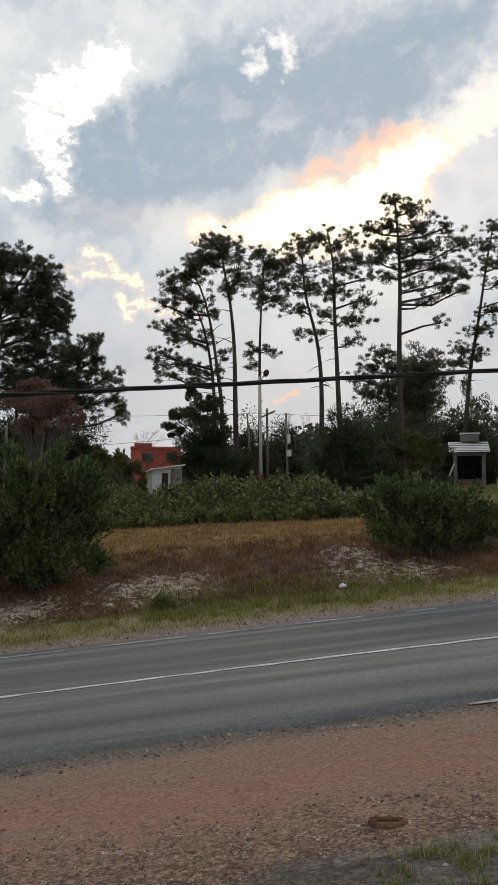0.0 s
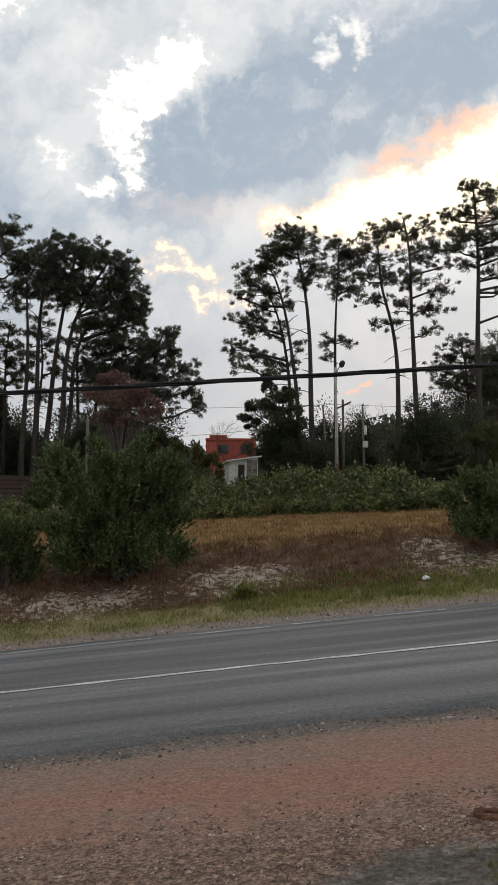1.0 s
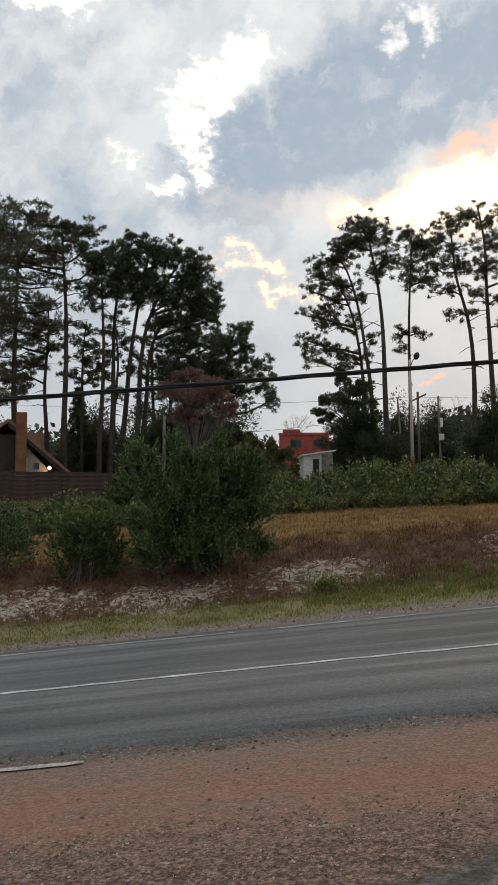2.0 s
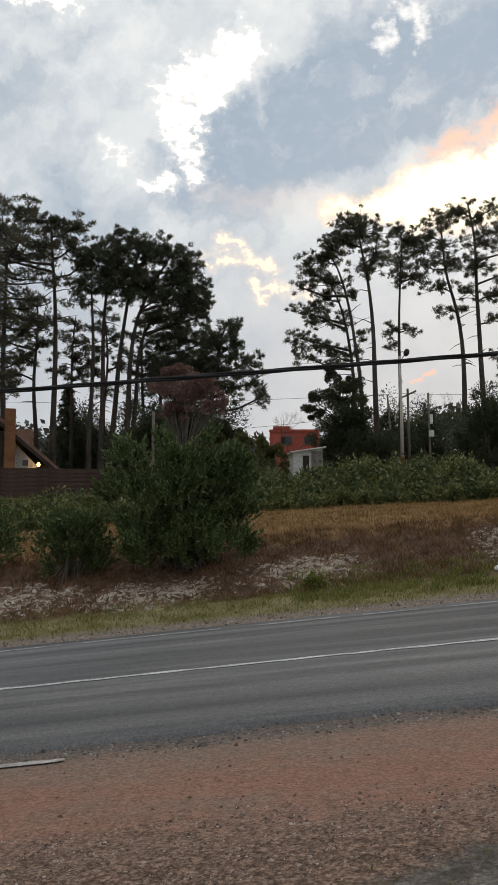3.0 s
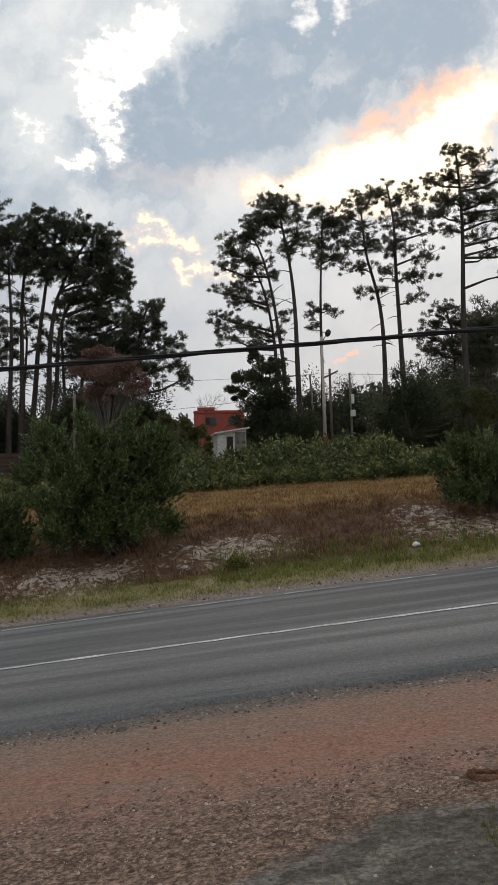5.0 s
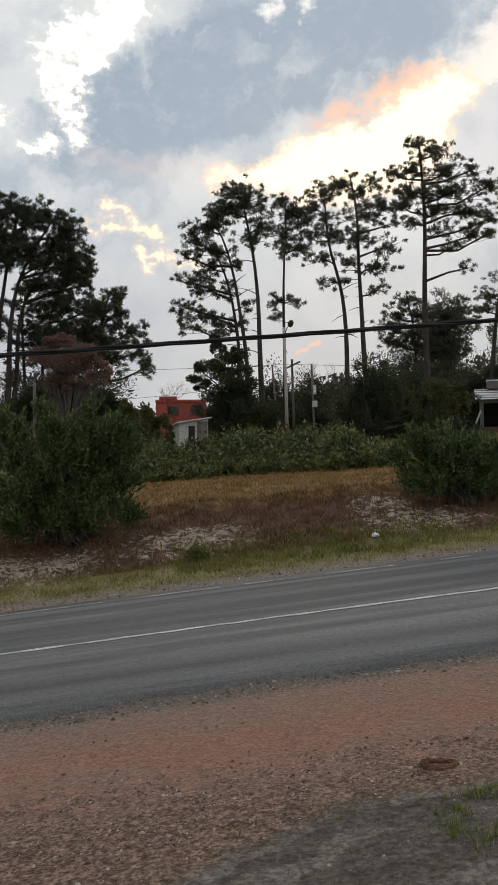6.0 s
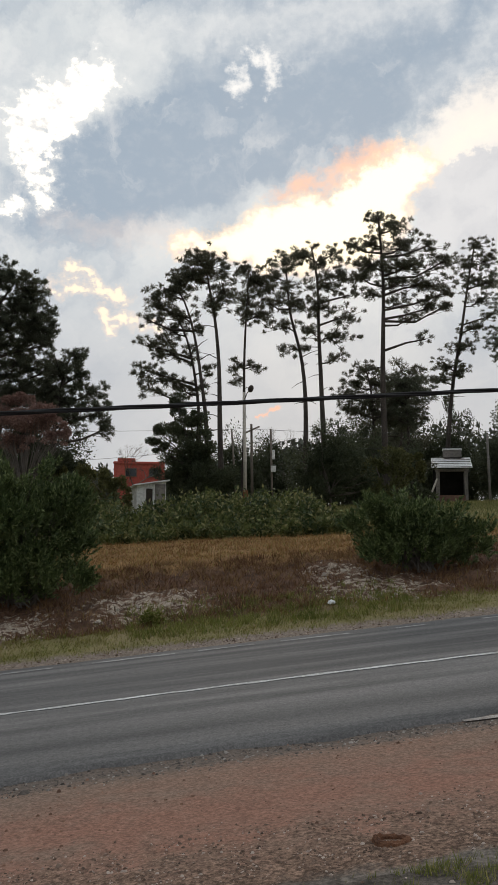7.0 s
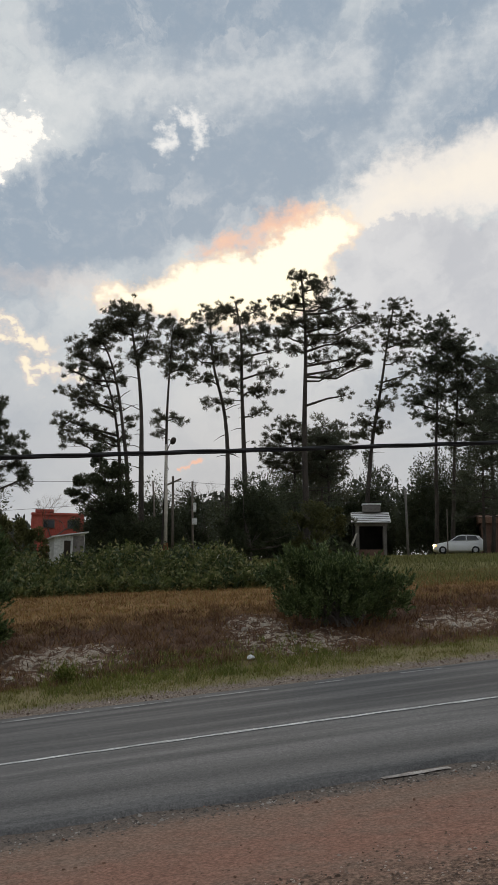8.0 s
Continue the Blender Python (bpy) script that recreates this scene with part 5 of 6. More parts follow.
def stones(name, k, u_rng, a_rng, size, mat, label, density=None, big=1.0):
    """Loose stones: squashed eight-sided pebbles half sunk in the ground."""
    base = np.array([(1, 0, 0), (0.7, 0.7, 0), (0, 1, 0), (-0.7, 0.7, 0), (-1, 0, 0), (-0.7, -0.7, 0), (0, -1, 0), (0.7, -0.7, 0), (0.35, 0.3, 0.7), (-0.4, 0.25, 0.75), (0, -0.45, 0.7)])
    tris = np.array([(0, 1, 8), (1, 2, 8), (2, 9, 8), (2, 3, 9), (3, 4, 9), (4, 5, 9), (5, 10, 9), (5, 6, 10), (6, 7, 10), (7, 0, 10), (0, 8, 10), (8, 9, 10)])
    u, a = rng.uniform(*u_rng, k), rng.uniform(*a_rng, k)
    if density is not None:
        keep = rng.uniform(0, 1, k) < density(u, a)
        u, a = u[keep], a[keep]
    k = len(u)
    c = put_on_land(u, a) - [0, 0, 0.002]
    s = size * np.exp(rng.normal(0, 0.45, (k, 1, 1))) * big
    v = base[None] * s * rng.uniform(0.6, 1.2, (k, 1, 3)) + rng.normal(0, 0.12, (k, 11, 3)) * s
    ang = rng.uniform(0, 6.28, k)
    cs, sn = np.cos(ang)[:, None], np.sin(ang)[:, None]
    v = np.stack([v[..., 0] * cs - v[..., 1] * sn, v[..., 0] * sn + v[..., 1] * cs, v[..., 2]], -1) + c[:, None]
    f = (np.arange(k)[:, None, None] * 11 + tris[None]).reshape(-1, 3)
    tagged(new(name, mesh_from(name, v.reshape(-1, 3), f, mat)), label, "gravel", "", "stuff")


stones("gravel", 32000, (-2.6, 3.0), (3.4, 5.3), 0.0052, STONE, "loose brown and white gravel on the dirt",
       lambda u, a: np.interp(a, [4.2, 4.5, 4.9, 5.2], [0.6, 1, 0.8, 0.1]) * (0.35 + 0.65 * clumpy(u, a, 0.9, 31)) * np.where(a - 0.75 * np.minimum(u - 1.0, 0) < 4.2, 0.12, 1))
stones("dirt_clods", 3000, (-4, 5), (4.8, 7.0), 0.006, CLOD, "small clods and pebbles scattered on red dirt", lambda u, a: 0.3 + 0.7 * clumpy(u, a, 1.2, 37))
stones("edge_chippings", 7000, (-5, 7), (6.55, 7.05), 0.007, material("dark_chippings", [(0.10, 0.085, 0.075), (0.17, 0.145, 0.125), (0.30, 0.27, 0.24)], 6, 0.95, island=0.4, bump=0.2), "dark loose chippings along the asphalt edge",
       lambda u, a: np.interp(a, [6.55, 6.8, 7.05], [0.25, 1, 0.8]))
stones("far_edge_chippings", 3000, (-9, 13), (13.85, 14.3), 0.010, STONE, "grit along the far edge of the asphalt")
stones("bank_stones", 700, (-9, 14), (15.3, 18), 0.03, material("sand_lumps", [(0.36, 0.30, 0.24), (0.50, 0.44, 0.37)], 5, 0.95, island=0.3), "pale lumps of sandy soil on the bank", lambda u, a: 1.0 - off_sand(u, a))


def dry_patch():
    """A heap of rotten brown matter lying on the dirt."""
    x, y = 0.89, 4.70
    ob = thing("rotten_heap", (x, y, ground_xy(x, y)), "ring of rotten brown leaf matter lying on red dirt", "debris")
    bm = bmesh.new()
    nr, ns = 7, 26
    rows = []
    for i in range(nr):
        f = i / (nr - 1)
        row = []
        for k in range(ns):
            an = k * 2 * math.pi / ns
            r = 0.105 * (0.5 + 0.5 * f) * (1 + 0.12 * math.sin(3 * an + 1) + 0.06 * random.uniform(-1, 1))
            row.append(bm.verts.new((math.cos(an) * r * 1.05, math.sin(an) * r * 0.75, 0.010 + 0.017 * math.sin(math.pi * f) ** 2 * random.uniform(0.4, 1.3) - (0.025 if i in (0, nr - 1) else 0))))
        rows.append(row)
    for p, q in zip(rows, rows[1:]):
        for k in range(ns):
            bm.faces.new((p[k], p[(k + 1) % ns], q[(k + 1) % ns], q[k]))
    me = bpy.data.meshes.new("heap")
    bm.to_mesh(me)
    bm.free()
    me.materials.append(ROT)
    part("mound", me, ob)


dry_patch()


def litter():
    x, y = 1.94, 16.05
    ob = thing("plastic_bag", (x, y, ground_xy(x, y) + 0.03), "crumpled white plastic bag on the verge", "litter")
    bm = bmesh.new()
    bmesh.ops.create_icosphere(bm, subdivisions=2, radius=0.065)
    for v in bm.verts:
        v.co *= 1 + random.uniform(-0.25, 0.25)
        v.co.z *= 0.75
    me = bpy.data.meshes.new("bag")
    bm.to_mesh(me)
    bm.free()
    me.materials.append(PLASTIC)
    part("bag", me, ob)


litter()


# ======================= poles and wires =======================
def sag(a, b, drop, k=24):
    a, b = Vector(a), Vector(b)
    return [tuple(a.lerp(b, i / k) - Vector((0, 0, drop * 4 * (i / k) * (1 - i / k)))) for i in range(k + 1)]


def street_pole():
    x, y = 1.02, 46.0
    z = ground_xy(x, y) - 0.2
    top = 10.1 - z
    ob = thing("street_lamp", (x, y, z), "tapered concrete lamp post with one arm lamp", "street lamp")
    part("post", Geo().tube([(0, 0, 0), (-0.03, 0, top * 0.5), (-0.1, 0, top)], [0.11, 0.085, 0.055], 12).done("post", CONCRETE, True), ob, "pale weathered concrete")
    part("arm", Geo().tube([(-0.09, 0, top - 0.45), (0.05, -0.2, top - 0.1), (0.2, -0.55, top + 0.05)], [0.028, 0.026, 0.022], 8).done("arm", TIN_RUST, True), ob)
    head = Geo()
    bmesh.ops.create_uvsphere(head.bm, u_segments=14, v_segments=9, radius=1.0, matrix=Matrix.Translation((0.24, -0.68, top + 0.06)) @ Euler((radians(15), radians(20), 0)).to_matrix().to_4x4() @ Matrix.Diagonal((0.15, 0.24, 0.2, 1)))
    part("lamp_head", head.done("lamp_head", DARK_TIMBER_SHADE, True), ob, "dark grey lamp housing")
    part("meter_box", Geo().box((0.24, 0.16, 0.4), Matrix.Translation((0, -0.2, 1.1)), 0.02).done("meter_box", ORANGE_BRICK), ob, "rusty box strapped to the post")


street_pole()


def wood_pole(at, height, lean, r, label, mat=None, arms=0, boxes=()):
    x, y = at
    ob = thing("utility_pole", (x, y, ground_xy(x, y) - 0.2), label, "utility pole", "utility poles")
    part("post", Geo().tube([(0, 0, 0), (lean * 0.5, 0, height * 0.5), (lean, 0, height)], [r, r * 0.92, r * 0.8], 10).done("post", mat or WOOD_POLE, True), ob)
    for i in range(arms):
        part("crossarm", Geo().box((1.0, 0.09, 0.09), Matrix.Translation((lean, -0.1, height - 0.35 - 0.5 * i)) @ Euler((0, radians(-25), 0)).to_matrix().to_4x4(), 0.01).done("crossarm", WOOD_POLE), ob)
    for bz, bw, bh in boxes:
        part("meter_box", Geo().box((bw, 0.18, bh), Matrix.Translation((0.03, -0.16, bz)), 0.02).done("meter_box", WHITE_WALL), ob, "small white box")
    return ob


wood_pole((0.62, 48.0), 4.7, -0.33, 0.06, "thin leaning grey wooden pole")
wood_pole((1.46, 48.2), 5.0, -0.08, 0.08, "stout weathered wooden pole with a slanted crossarm", arms=1)
wood_pole((2.3, 43.2), 4.3, -0.1, 0.06, "slim pole with white meter boxes", boxes=((2.3, 0.24, 0.3), (3.0, 0.14, 0.45)))
wood_pole((-7.77, 29.2), 3.7, 0.0, 0.06, "thin grey wooden post behind the bush")
wood_pole((17.95, 59.4), 4.8, -0.1, 0.095, "stout grey wooden pole by the street", GREY_RENDER)
wood_pole((20.6, 58.9), 3.4, 0.03, 0.04, "thin iron post by the street")


def wire(name, pts, r, mat, label, sides=6):
    ob = tagged(new(name, Geo().tube(pts, r, sides).done(name, mat, True)), label, "cable")
    return ob


def road_cable():
    """Twisted bundle of black cables hanging along the near verge between two poles."""
    def run(u):
        x, y = to_xy(u, 6.4)
        return x, y, 2.654 + 0.0825 * u + 0.00065 * u * u

    for u in (-27.0, 31.0):
        x, y, zt = run(u)
        z = float(ground_at(u, 6.4 - bend_of(u)))
        ob = thing("cable_pole", (x, y, z - 0.3), "wooden pole carrying the roadside cable", "utility pole", "cable poles")
        part("post", Geo().tube([(0, 0, 0), (0, 0, zt - z + 0.9)], [0.13, 0.1], 12).done("post", WOOD_POLE, True), ob)
    line = [run(u) for u in np.linspace(-27, 31, 420)]
    o = line[0]
    ob = thing("overhead_cable", o, "thick black twisted cable bundle strung along the road", "cable")
    for off in (0, 2.094, 4.189):
        pts = []
        for i, p in enumerate(line):
            ph = i * 0.55 + off
            pts.append((p[0] - o[0], p[1] - o[1] + 0.0095 * math.cos(ph), p[2] - o[2] + 0.0095 * math.sin(ph)))
        part("strand", Geo().tube(pts, 0.0095, 6).done("strand", BLACK_CABLE, True), ob)


road_cable()
wire("power_wire", sag((-30, 52, 9.2), (0.95, 46.0, 8.15), 0.35), 0.009, WIRE, "thin wire to the lamp post")
wire("power_wire", sag((0.95, 46.0, 8.15), (22, 52, 9.4), 0.35), 0.009, WIRE, "thin wire from the lamp post")
wire("power_wire", sag((-28, 58, 7.6), (1.3, 48.2, 7.6), 0.7), 0.010, WIRE, "thin wire to the wooden pole")
wire("power_wire", sag((1.3, 48.2, 7.7), (17.85, 59.4, 9.1), 0.3), 0.008, WIRE, "thin wire along the street")


# ======================= buildings =======================
def left_house():
    """White gabled house with a clay roof, orange chimney and a lit porch bulb."""
    x, y = -17.35, 39.5
    z = ground_xy(x, y) - 0.1
    ob = thing("house", (x, y, z), "white gabled house with clay tile roof and porch lamp", "house", turn=24)
    gable = [(-1.9, 0), (1.15, 0), (1.15, 1.5), (-0.4, 3.1), (-1.9, 3.1)]
    part("wall", Geo().loft([[(a, 0.0, b) for a, b in gable], [(a, 5.0, b) for a, b in gable]]).done("wall", WHITE_WALL), ob)
    for side, name in ((1, "roof"),):
        slab = [(-0.75, 3.62), (2.15, 1.2), (2.2, 1.34), (-0.68, 3.8)]
        part(name, Geo().loft([[(a, -0.7, b) for a, b in slab], [(a, 5.4, b) for a, b in slab]]).done(name, TILE_ROOF), ob)
    slab = [(-0.75, 3.62), (-3.3, 1.6), (-3.36, 1.74), (-0.72, 3.8)]
    part("roof", Geo().loft([[(a, -0.7, b) for a, b in slab], [(a, 5.4, b) for a, b in slab]]).done("roof", TILE_ROOF), ob)
    barge = [(-0.75, 3.45), (2.1, 1.02), (2.15, 1.2), (-0.72, 3.64)]
    part("bargeboard", Geo().loft([[(a, -0.78, b) for a, b in barge], [(a, -0.705, b) for a, b in barge]]).done("bargeboard", DARK_TIMBER_SHADE), ob)
    part("chimney", Geo().box((0.5, 0.5, 4.1), Matrix.Translation((-0.12, -0.62, 2.05)), 0.03).done("chimney", ORANGE_BRICK), ob, "orange brick chimney")
    # dark sheet over the lower white wall, the porch's shade put into its colour
    part("porch_shade_panel", Geo().box((3.1, 0.12, 1.25), Matrix.Translation((-0.35, -0.25, 0.62)), 0.01).done("porch_shade_panel", DARK_TIMBER_SHADE), ob, "dark panel standing in for the shaded porch")
    # added panel: its dark colour stands in for shadowed foliage left of the chimney
    part("foliage_shade_panel", Geo().box((1.7, 0.1, 3.05), Matrix.Translation((-1.24, -0.4, 1.52)), 0.01).done("foliage_shade_panel", DARK_TIMBER_SHADE), ob, "added dark panel standing in for shadowed foliage")
    part("porch_screen", Geo().box((1.0, 0.12, 1.55), Matrix.Translation((1.62, 0.5, 0.78)), 0.01).done("porch_screen", DARK_TIMBER_SHADE), ob)
    part("dormer", Geo().box((0.9, 1.1, 0.9), Matrix.Translation((0.55, 2.2, 2.95)), 0.02).done("dormer", TILE_ROOF), ob)
    part("porch_bulb", Geo().tube([(1.22, -0.36, 1.45), (1.22, -0.36, 1.53), (1.22, -0.36, 1.62)], [0.05, 0.09, 0.04], 10).done("porch_bulb", LAMP_GLOW, True), ob, "lit warm bulb")
    part("bulb_bracket", Geo().box((0.06, 0.45, 0.05), Matrix.Translation((1.22, -0.18, 1.64))).done("bulb_bracket", DARK_TIMBER_SHADE), ob)
    frame_ob = part("window", Geo().box((0.36, 0.08, 0.4), Matrix.Translation((0.62, -0.02, 1.62)), 0.01).done("window", WHITE_WALL), ob, "white window surround")
    part("pane", Geo().box((0.27, 0.03, 0.3), Matrix.Translation((0.62, -0.07, 1.62))).done("pane", GLASS_DARK), frame_ob)


left_house()


def board_fence():
    a0, a1 = (-18.5, 31.6), (-11.3, 34.2)
    n_bays = 4
    dx, dy = (a1[0] - a0[0]) / n_bays, (a1[1] - a0[1]) / n_bays
    turn = math.degrees(math.atan2(dy, dx))
    long = math.hypot(dx, dy)
    z0 = ground_xy(-15, 33)
    ob = thing("fence", (a0[0], a0[1], z0 - 0.1), "dark brown fence of horizontal boards", "fence", turn=turn)
    post = Geo().box((0.1, 0.1, 1.35), Matrix.Translation((0, 0, 0.67)), 0.008).done("post", FENCE_WOOD)
    board = Geo().box((long - 0.02, 0.03, 0.162), None, 0.006).done("board", FENCE_WOOD)
    for i in range(n_bays + 1):
        p = part("post", post, ob)
        p.location = (i * long, 0.07, 0)
    for i in range(n_bays):
        for k in range(7):
            p = part("board", board, ob)
            p.location = ((i + 0.5) * long, random.uniform(-0.01, 0.01), 0.2 + 0.172 * k)
            p.rotation_euler = (random.uniform(-0.05, 0.05), random.uniform(-0.006, 0.006), 0)


board_fence()


def red_building():
    x, y = -7.4, 75.0
    z = ground_xy(x, y)
    top = 9.35 - z
    ob = thing("red_building", (x, y, z - 0.2), "flat-roofed red painted building with two windows", "building", turn=4)
    w = 4.3
    part("wall", Geo().box((w, 6, top + 0.2), Matrix.Translation((0, 3, (top + 0.2) / 2)), 0.03).done("wall", RED_WALL), ob)
    part("parapet", Geo().box((1.5, 0.5, 0.28), Matrix.Translation((-1.1, 0.2, top + 0.34)), 0.03).done("parapet", RED_WALL), ob)
    for wx in (-0.7, 1.3):
        f = part("window", Geo().box((1.0, 0.12, 0.75), Matrix.Translation((wx, -0.03, top - 0.75)), 0.01).done("window", BRICK_WALL), ob)
        part("pane", Geo().box((0.85, 0.05, 0.6), Matrix.Translation((wx, -0.09, top - 0.75))).done("pane", GLASS_DARK), f)
    part("band", Geo().box((w + 0.1, 0.16, 0.12), Matrix.Translation((0, -0.04, top + 0.05)), 0.01).done("band", RED_WALL), ob)


red_building()


def white_shed():
    x, y = -3.55, 42.2
    z = ground_xy(x, y)
    ob = thing("shed", (x, y, z - 0.1), "small white shed with a sloping tin roof", "shed", turn=14)
    h0, h1 = 4.92 - z, 5.12 - z
    sec = [(-0.7, 0), (0.7, 0), (0.7, h1), (-0.7, h0)]
    part("wall", Geo().loft([[(a, 0, b) for a, b in sec], [(a, 2.2, b) for a, b in sec]]).done("wall", WHITE_WALL), ob)
    roof = [(-0.84, h0 - 0.02), (0.84, h1 + 0.04), (0.84, h1 + 0.1), (-0.84, h0 + 0.04)]
    part("roof", Geo().loft([[(a, -0.25, b) for a, b in roof], [(a, 2.4, b) for a, b in roof]]).done("roof", TIN_ROOF), ob)
    part("door", Geo().box((0.3, 0.06, 1.1), Matrix.Translation((-0.1, -0.02, 0.85)), 0.01).done("door", DARK_TIMBER_SHADE), ob, "dark doorway")
    part("side_panel", Geo().box((0.5, 0.05, h1 - 0.15), Matrix.Translation((0.42, -0.02, h1 / 2 - 0.05)), 0.01).done("side_panel", GREY_RENDER), ob)


white_shed()


def porch_house():
    """Low grey house with a lean-to porch under a pale sheet roof and a tank box above."""
    x, y = 18.75, 72.5
    z = ground_xy(x, y)
    ob = thing("porch_house", (x, y, z - 0.15), "small grey house with pale sheet-metal porch roof", "house", turn=-12)
    e, t = 8.5 - z + 0.15, 9.85 - z + 0.15
    # wall colour itself carries the shade seen between the pillars
    part("back_wall", Geo().box((3.0, 0.2, t - 0.2), Matrix.Translation((0, 2.6, (t - 0.2) / 2)), 0.01).done("back_wall", DARK_ROOM), ob)
    for px in (-1.15, 1.15):
        part("pillar", Geo().box((0.3, 0.3, e), Matrix.Translation((px, 0.2, e / 2)), 0.02).done("pillar", GREY_RENDER), ob)
        part("side_wall", Geo().box((0.2, 2.2, e), Matrix.Translation((px, 1.45, e / 2)), 0.01).done("side_wall", GREY_RENDER), ob)
    part("beam", Geo().box((2.75, 0.28, 0.24), Matrix.Translation((0, 0.2, e + 0.1)), 0.02).done("beam", GREY_RENDER), ob)
    part("low_wall", Geo().box((2.1, 0.16, 0.75), Matrix.Translation((0, 0.1, 0.37)), 0.02).done("low_wall", BRICK_WALL), ob)
    slope = [(-0.35, e + 0.24), (2.6, t), (2.6, t + 0.05), (-0.35, e + 0.29)]
    r = part("roof", Geo().loft([[(-1.65, a, b) for a, b in slope], [(1.65, a, b) for a, b in slope]]).done("roof", TIN_ROOF), ob, "pale sheet metal with dark joints")
    for k in range(4):
        yy = -0.1 + k * 0.72
        zz = e + 0.29 + (yy + 0.35) / 2.95 * (t - e - 0.24)
        part("joint", Geo().tube([(-1.6, yy + 0.2, zz + 0.07), (1.6, yy - 0.12, zz - 0.05)], 0.045, 6).done("joint", TIN_RUST), r)
    tank = part("roof_tank", Geo().box((1.55, 0.9, 0.62), Matrix.Translation((0.15, 2.5, t + 0.34)), 0.05).done("roof_tank", GREY_RENDER), ob, "grey box on the roof")
    part("tank_lid", Geo().box((1.65, 1.0, 0.12), Matrix.Translation((0.15, 2.5, t + 0.72)), 0.03).done("tank_lid", TIN_ROOF), tank)
    part("prop", Geo().tube([(-1.95, -0.1, 0.3), (-1.2, 0.1, e - 0.6)], 0.08, 8).done("prop", CONCRETE, True), ob, "pale leaning prop")


porch_house()


def brick_house():
    x, y = 30.2, 72.0
    z = ground_xy(x, y)
    ob = thing("brick_house", (x, y, z - 0.2), "dull brick house half hidden by trees", "house", turn=-18)
    top = 9.6 - z
    part("wall", Geo().box((5.0, 4, top), Matrix.Translation((0.6, 2, top / 2)), 0.03).done("wall", BRICK_WALL), ob)
    part("gable", Geo().loft([[(-2.1, -0.2, top - 0.5), (3.3, -0.2, top - 0.5), (3.3, -0.2, top), (-2.1, -0.2, top)], [(-2.1, 4.2, top - 0.4), (3.3, 4.2, top - 0.4), (3.3, 4.2, top + 0.6), (-2.1, 4.2, top + 0.6)]]).done("gable", TILE_ROOF), ob)
    f = part("window", Geo().box((1.1, 0.1, 0.9), Matrix.Translation((0.6, -0.03, top - 1.5)), 0.01).done("window", WHITE_WALL), ob)
    part("pane", Geo().box((0.95, 0.05, 0.75), Matrix.Translation((0.6, -0.08, top - 1.5))).done("pane", GLASS_DARK), f)


brick_house()


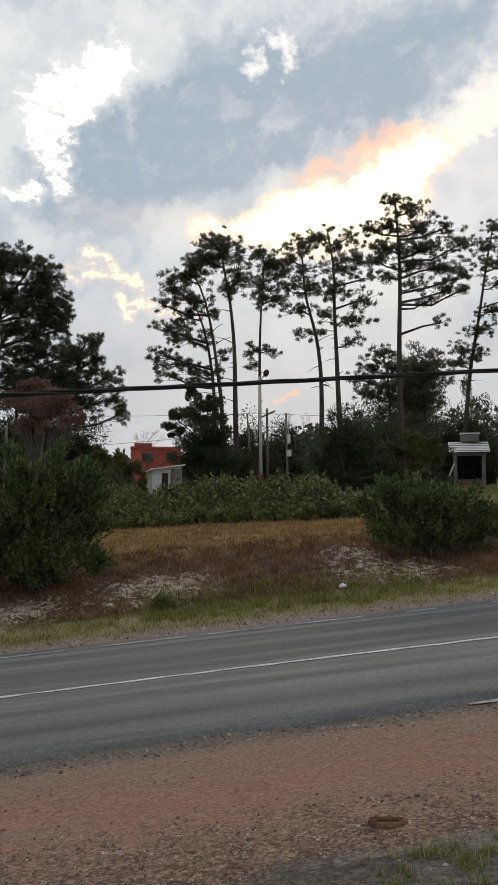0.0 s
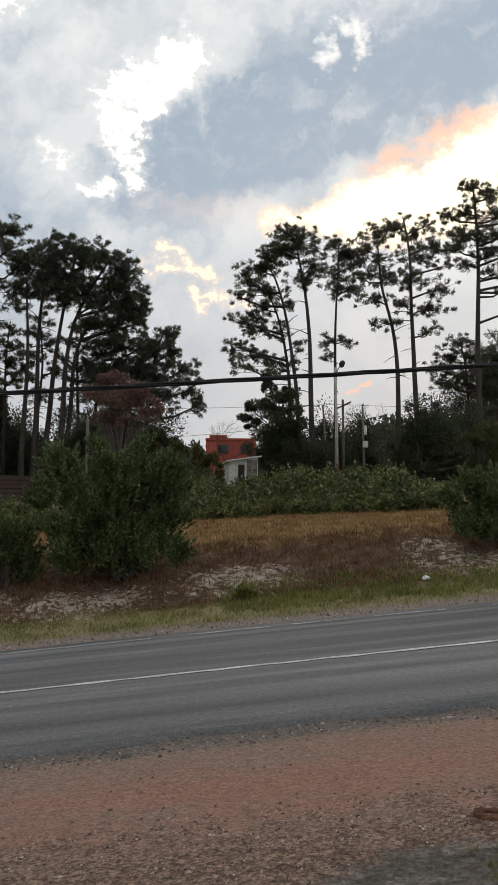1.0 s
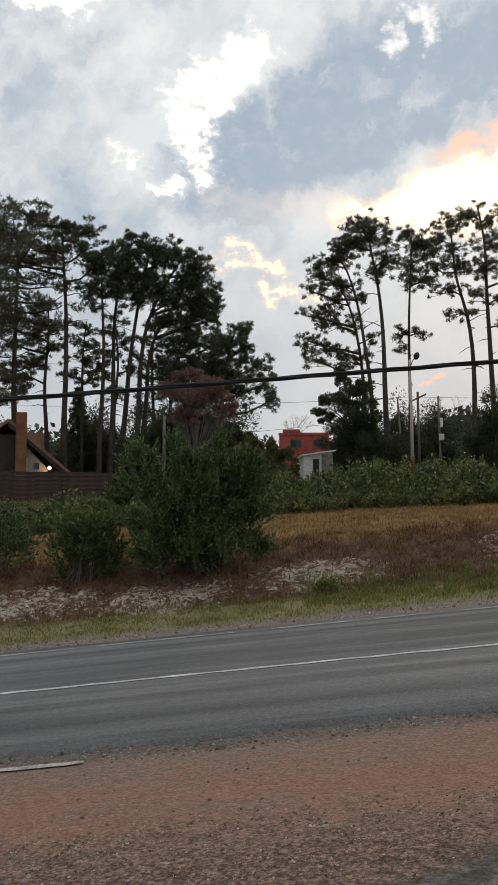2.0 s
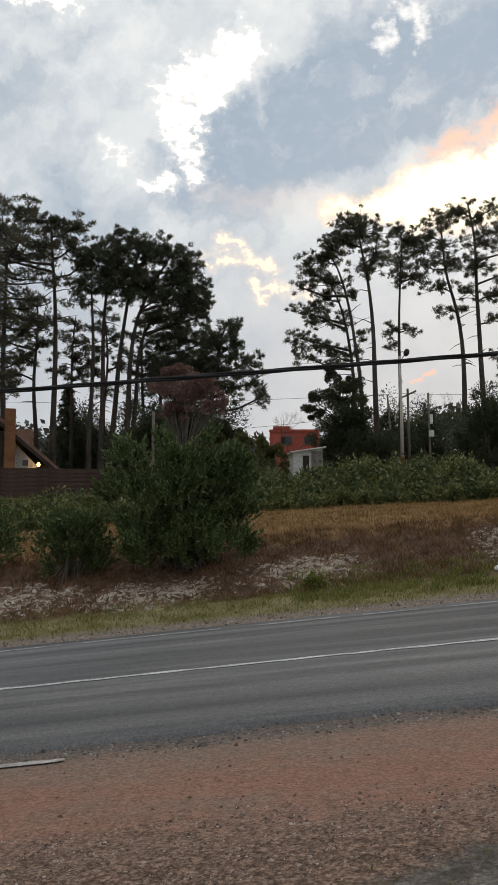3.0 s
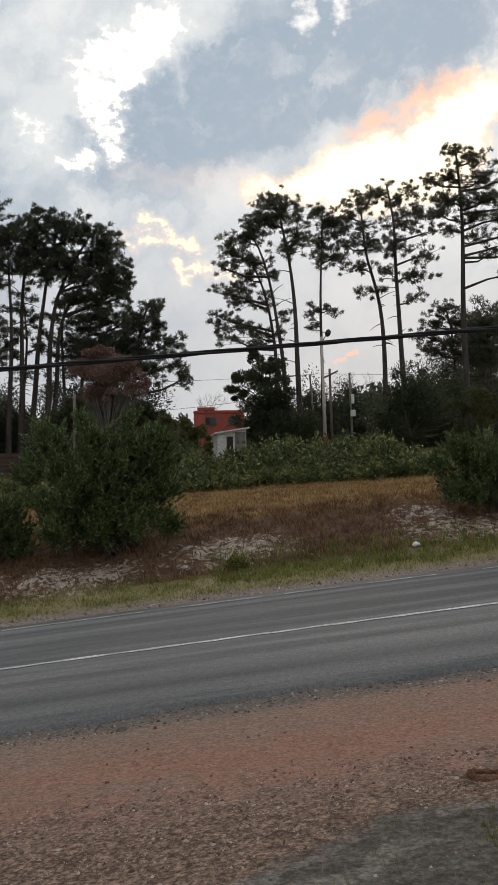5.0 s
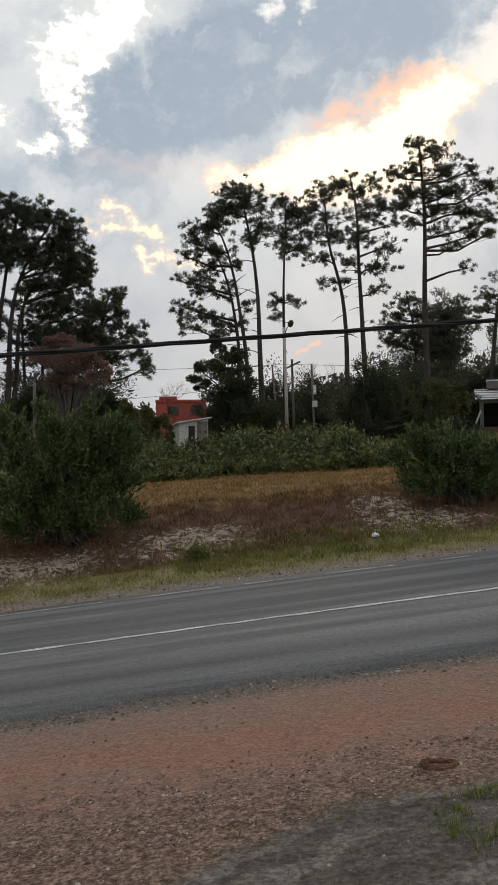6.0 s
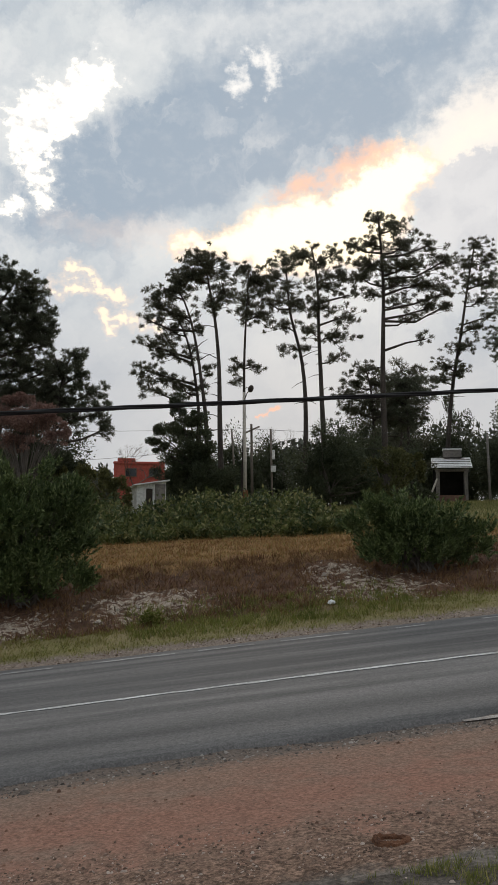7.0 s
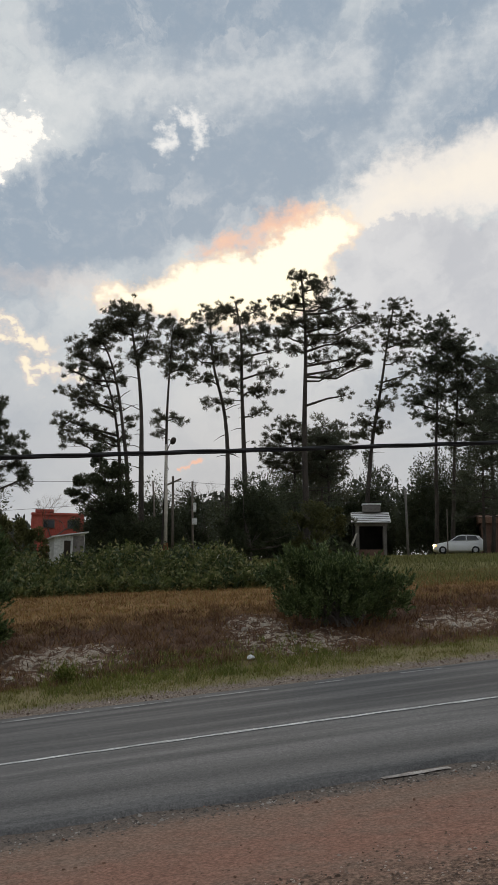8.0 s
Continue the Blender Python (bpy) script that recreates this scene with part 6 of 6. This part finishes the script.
# ======================= cars =======================
def car(at, turn, paint, label, lights):
    """A small hatchback, nose towards minus x."""
    x, y = at
    z = ground_xy(x, y) + 0.02
    ob = thing("car", (x, y, z), label, "car", turn=turn)
    # stations along the car: x, half-width low, half-width belt, bottom, belt height
    st = [(-1.88, 0.55, 0.60, 0.32, 0.60), (-1.80, 0.72, 0.74, 0.24, 0.70), (-1.45, 0.80, 0.80, 0.20, 0.80), (-0.85, 0.82, 0.81, 0.20, 0.92), (0.0, 0.82, 0.80, 0.20, 0.95), (0.9, 0.82, 0.80, 0.20, 0.98), (1.55, 0.80, 0.77, 0.22, 1.00), (1.80, 0.74, 0.72, 0.30, 0.98), (1.88, 0.66, 0.66, 0.36, 0.90)]
    secs = []
    for sx, lo, be, b, h in st:
        secs.append([(sx, -lo * 0.93, b), (sx, -lo, b + 0.14), (sx, -lo * 1.01, (b + h) / 2), (sx, -be, h - 0.05), (sx, -be * 0.9, h), (sx, be * 0.9, h), (sx, be, h - 0.05), (sx, lo * 1.01, (b + h) / 2), (sx, lo, b + 0.14), (sx, lo * 0.93, b)])
    part("body", Geo().loft(secs).done("body", paint, True), ob)
    cab = [(-0.82, 0.62, 0.92, 0.92), (-0.15, 0.70, 0.94, 1.36), (0.25, 0.72, 0.95, 1.43), (0.95, 0.71, 0.97, 1.42), (1.45, 0.68, 0.98, 1.33), (1.78, 0.64, 0.96, 0.99)]
    rows = [[(sx, -w * 1.06, b), (sx, -w * 0.9, t - 0.05), (sx, -w * 0.75, t), (sx, w * 0.75, t), (sx, w * 0.9, t - 0.05), (sx, w * 1.06, b)] for sx, w, b, t in cab]
    part("cabin", Geo().loft(rows).done("cabin", paint, True), ob)
    for s in (-1, 1):
        g = [(-0.52, s * 0.752, 0.99), (-0.08, s * 0.70, 1.30), (0.48, s * 0.70, 1.345), (0.48, s * 0.775, 1.0)]
        q = [(0.56, s * 0.775, 1.0), (0.56, s * 0.70, 1.345), (1.2, s * 0.69, 1.31), (1.42, s * 0.755, 1.03)]
        for pts in (g, q):
            part("side_window", Geo().loft([[(a, b + s * 0.012, c) for a, b, c in pts], [(a, b - s * 0.03, c) for a, b, c in pts]]).done("side_window", GLASS_DARK), ob)
        part("mirror", Geo().box((0.1, 0.16, 0.11), Matrix.Translation((-0.55, s * 0.88, 1.0)), 0.025).done("mirror", paint), ob)
    part("windscreen", Geo().loft([[(-0.84, -0.58, 0.955), (-0.84, 0.58, 0.955), (-0.2, 0.56, 1.35), (-0.2, -0.56, 1.35)], [(-0.80, -0.58, 0.93), (-0.80, 0.58, 0.93), (-0.16, 0.56, 1.32), (-0.16, -0.56, 1.32)]]).done("windscreen", GLASS_DARK), ob)
    part("bumper", Geo().box((0.16, 1.3, 0.18), Matrix.Translation((-1.86, 0, 0.38)), 0.05).done("bumper", paint), ob)
    for s in (-1, 1):
        lamp = part("headlight", Geo().box((0.26, 0.36, 0.2), Matrix.Translation((-1.79, s * 0.53, 0.62)), 0.05).done("headlight", HEADLIGHT if lights else TIN_ROOF), ob, "lit headlamp" if lights else "")
        if lights:
            part("indicator", Geo().box((0.18, 0.14, 0.14), Matrix.Translation((-1.74, s * 0.70, 0.62)), 0.03).done("indicator", INDICATOR), lamp, "lit amber lamp")
        part("tail_light", Geo().box((0.12, 0.12, 0.3), Matrix.Translation((1.78, s * 0.66, 0.82)), 0.03).done("tail_light", RED_WALL), ob)
        for wx in (-1.2, 1.15):
            wheel = part("wheel", Geo().tube([(wx, s * 0.66, 0.29), (wx, s * 0.68, 0.29), (wx, s * 0.81, 0.29), (wx, s * 0.835, 0.29)], [0.24, 0.29, 0.29, 0.25], 22).done("tyre", RUBBER, True), ob, "black tyre")
            part("rim", Geo().tube([(wx, s * 0.82, 0.29), (wx, s * 0.845, 0.29)], [0.18, 0.15], 16).done("rim", ALLOY), wheel)


car((23.25, 63.95), -19, CAR_WHITE, "small white hatchback with lit headlamps on the street", True)
car((2.3, 61.9), 0, CAR_BLUE, "small bright blue hatchback half hidden behind the hedge", False)


def marker_stake():
    x, y = -6.0, 24.0
    ob = thing("marker_stake", (x, y, ground_xy(x, y) - 0.1), "thin white painted stake behind the bush", "stake")
    part("stake", Geo().box((0.04, 0.04, 2.6), Matrix.Translation((0, 0, 1.3)), 0.006).done("stake", WHITE_WALL), ob)


marker_stake()
leafy("weed_tuft", (-1.32, 15.84), [(0, 0, 0.16, 0.2, 0.15, 0.16), (0.15, 0, 0.12, 0.16, 0.12, 0.12)], 900, 0.06, GRASS_GREEN, "pale green weed growing at the foot of the bank", 5, 0.006, TWIG, "weed", up=0.8)
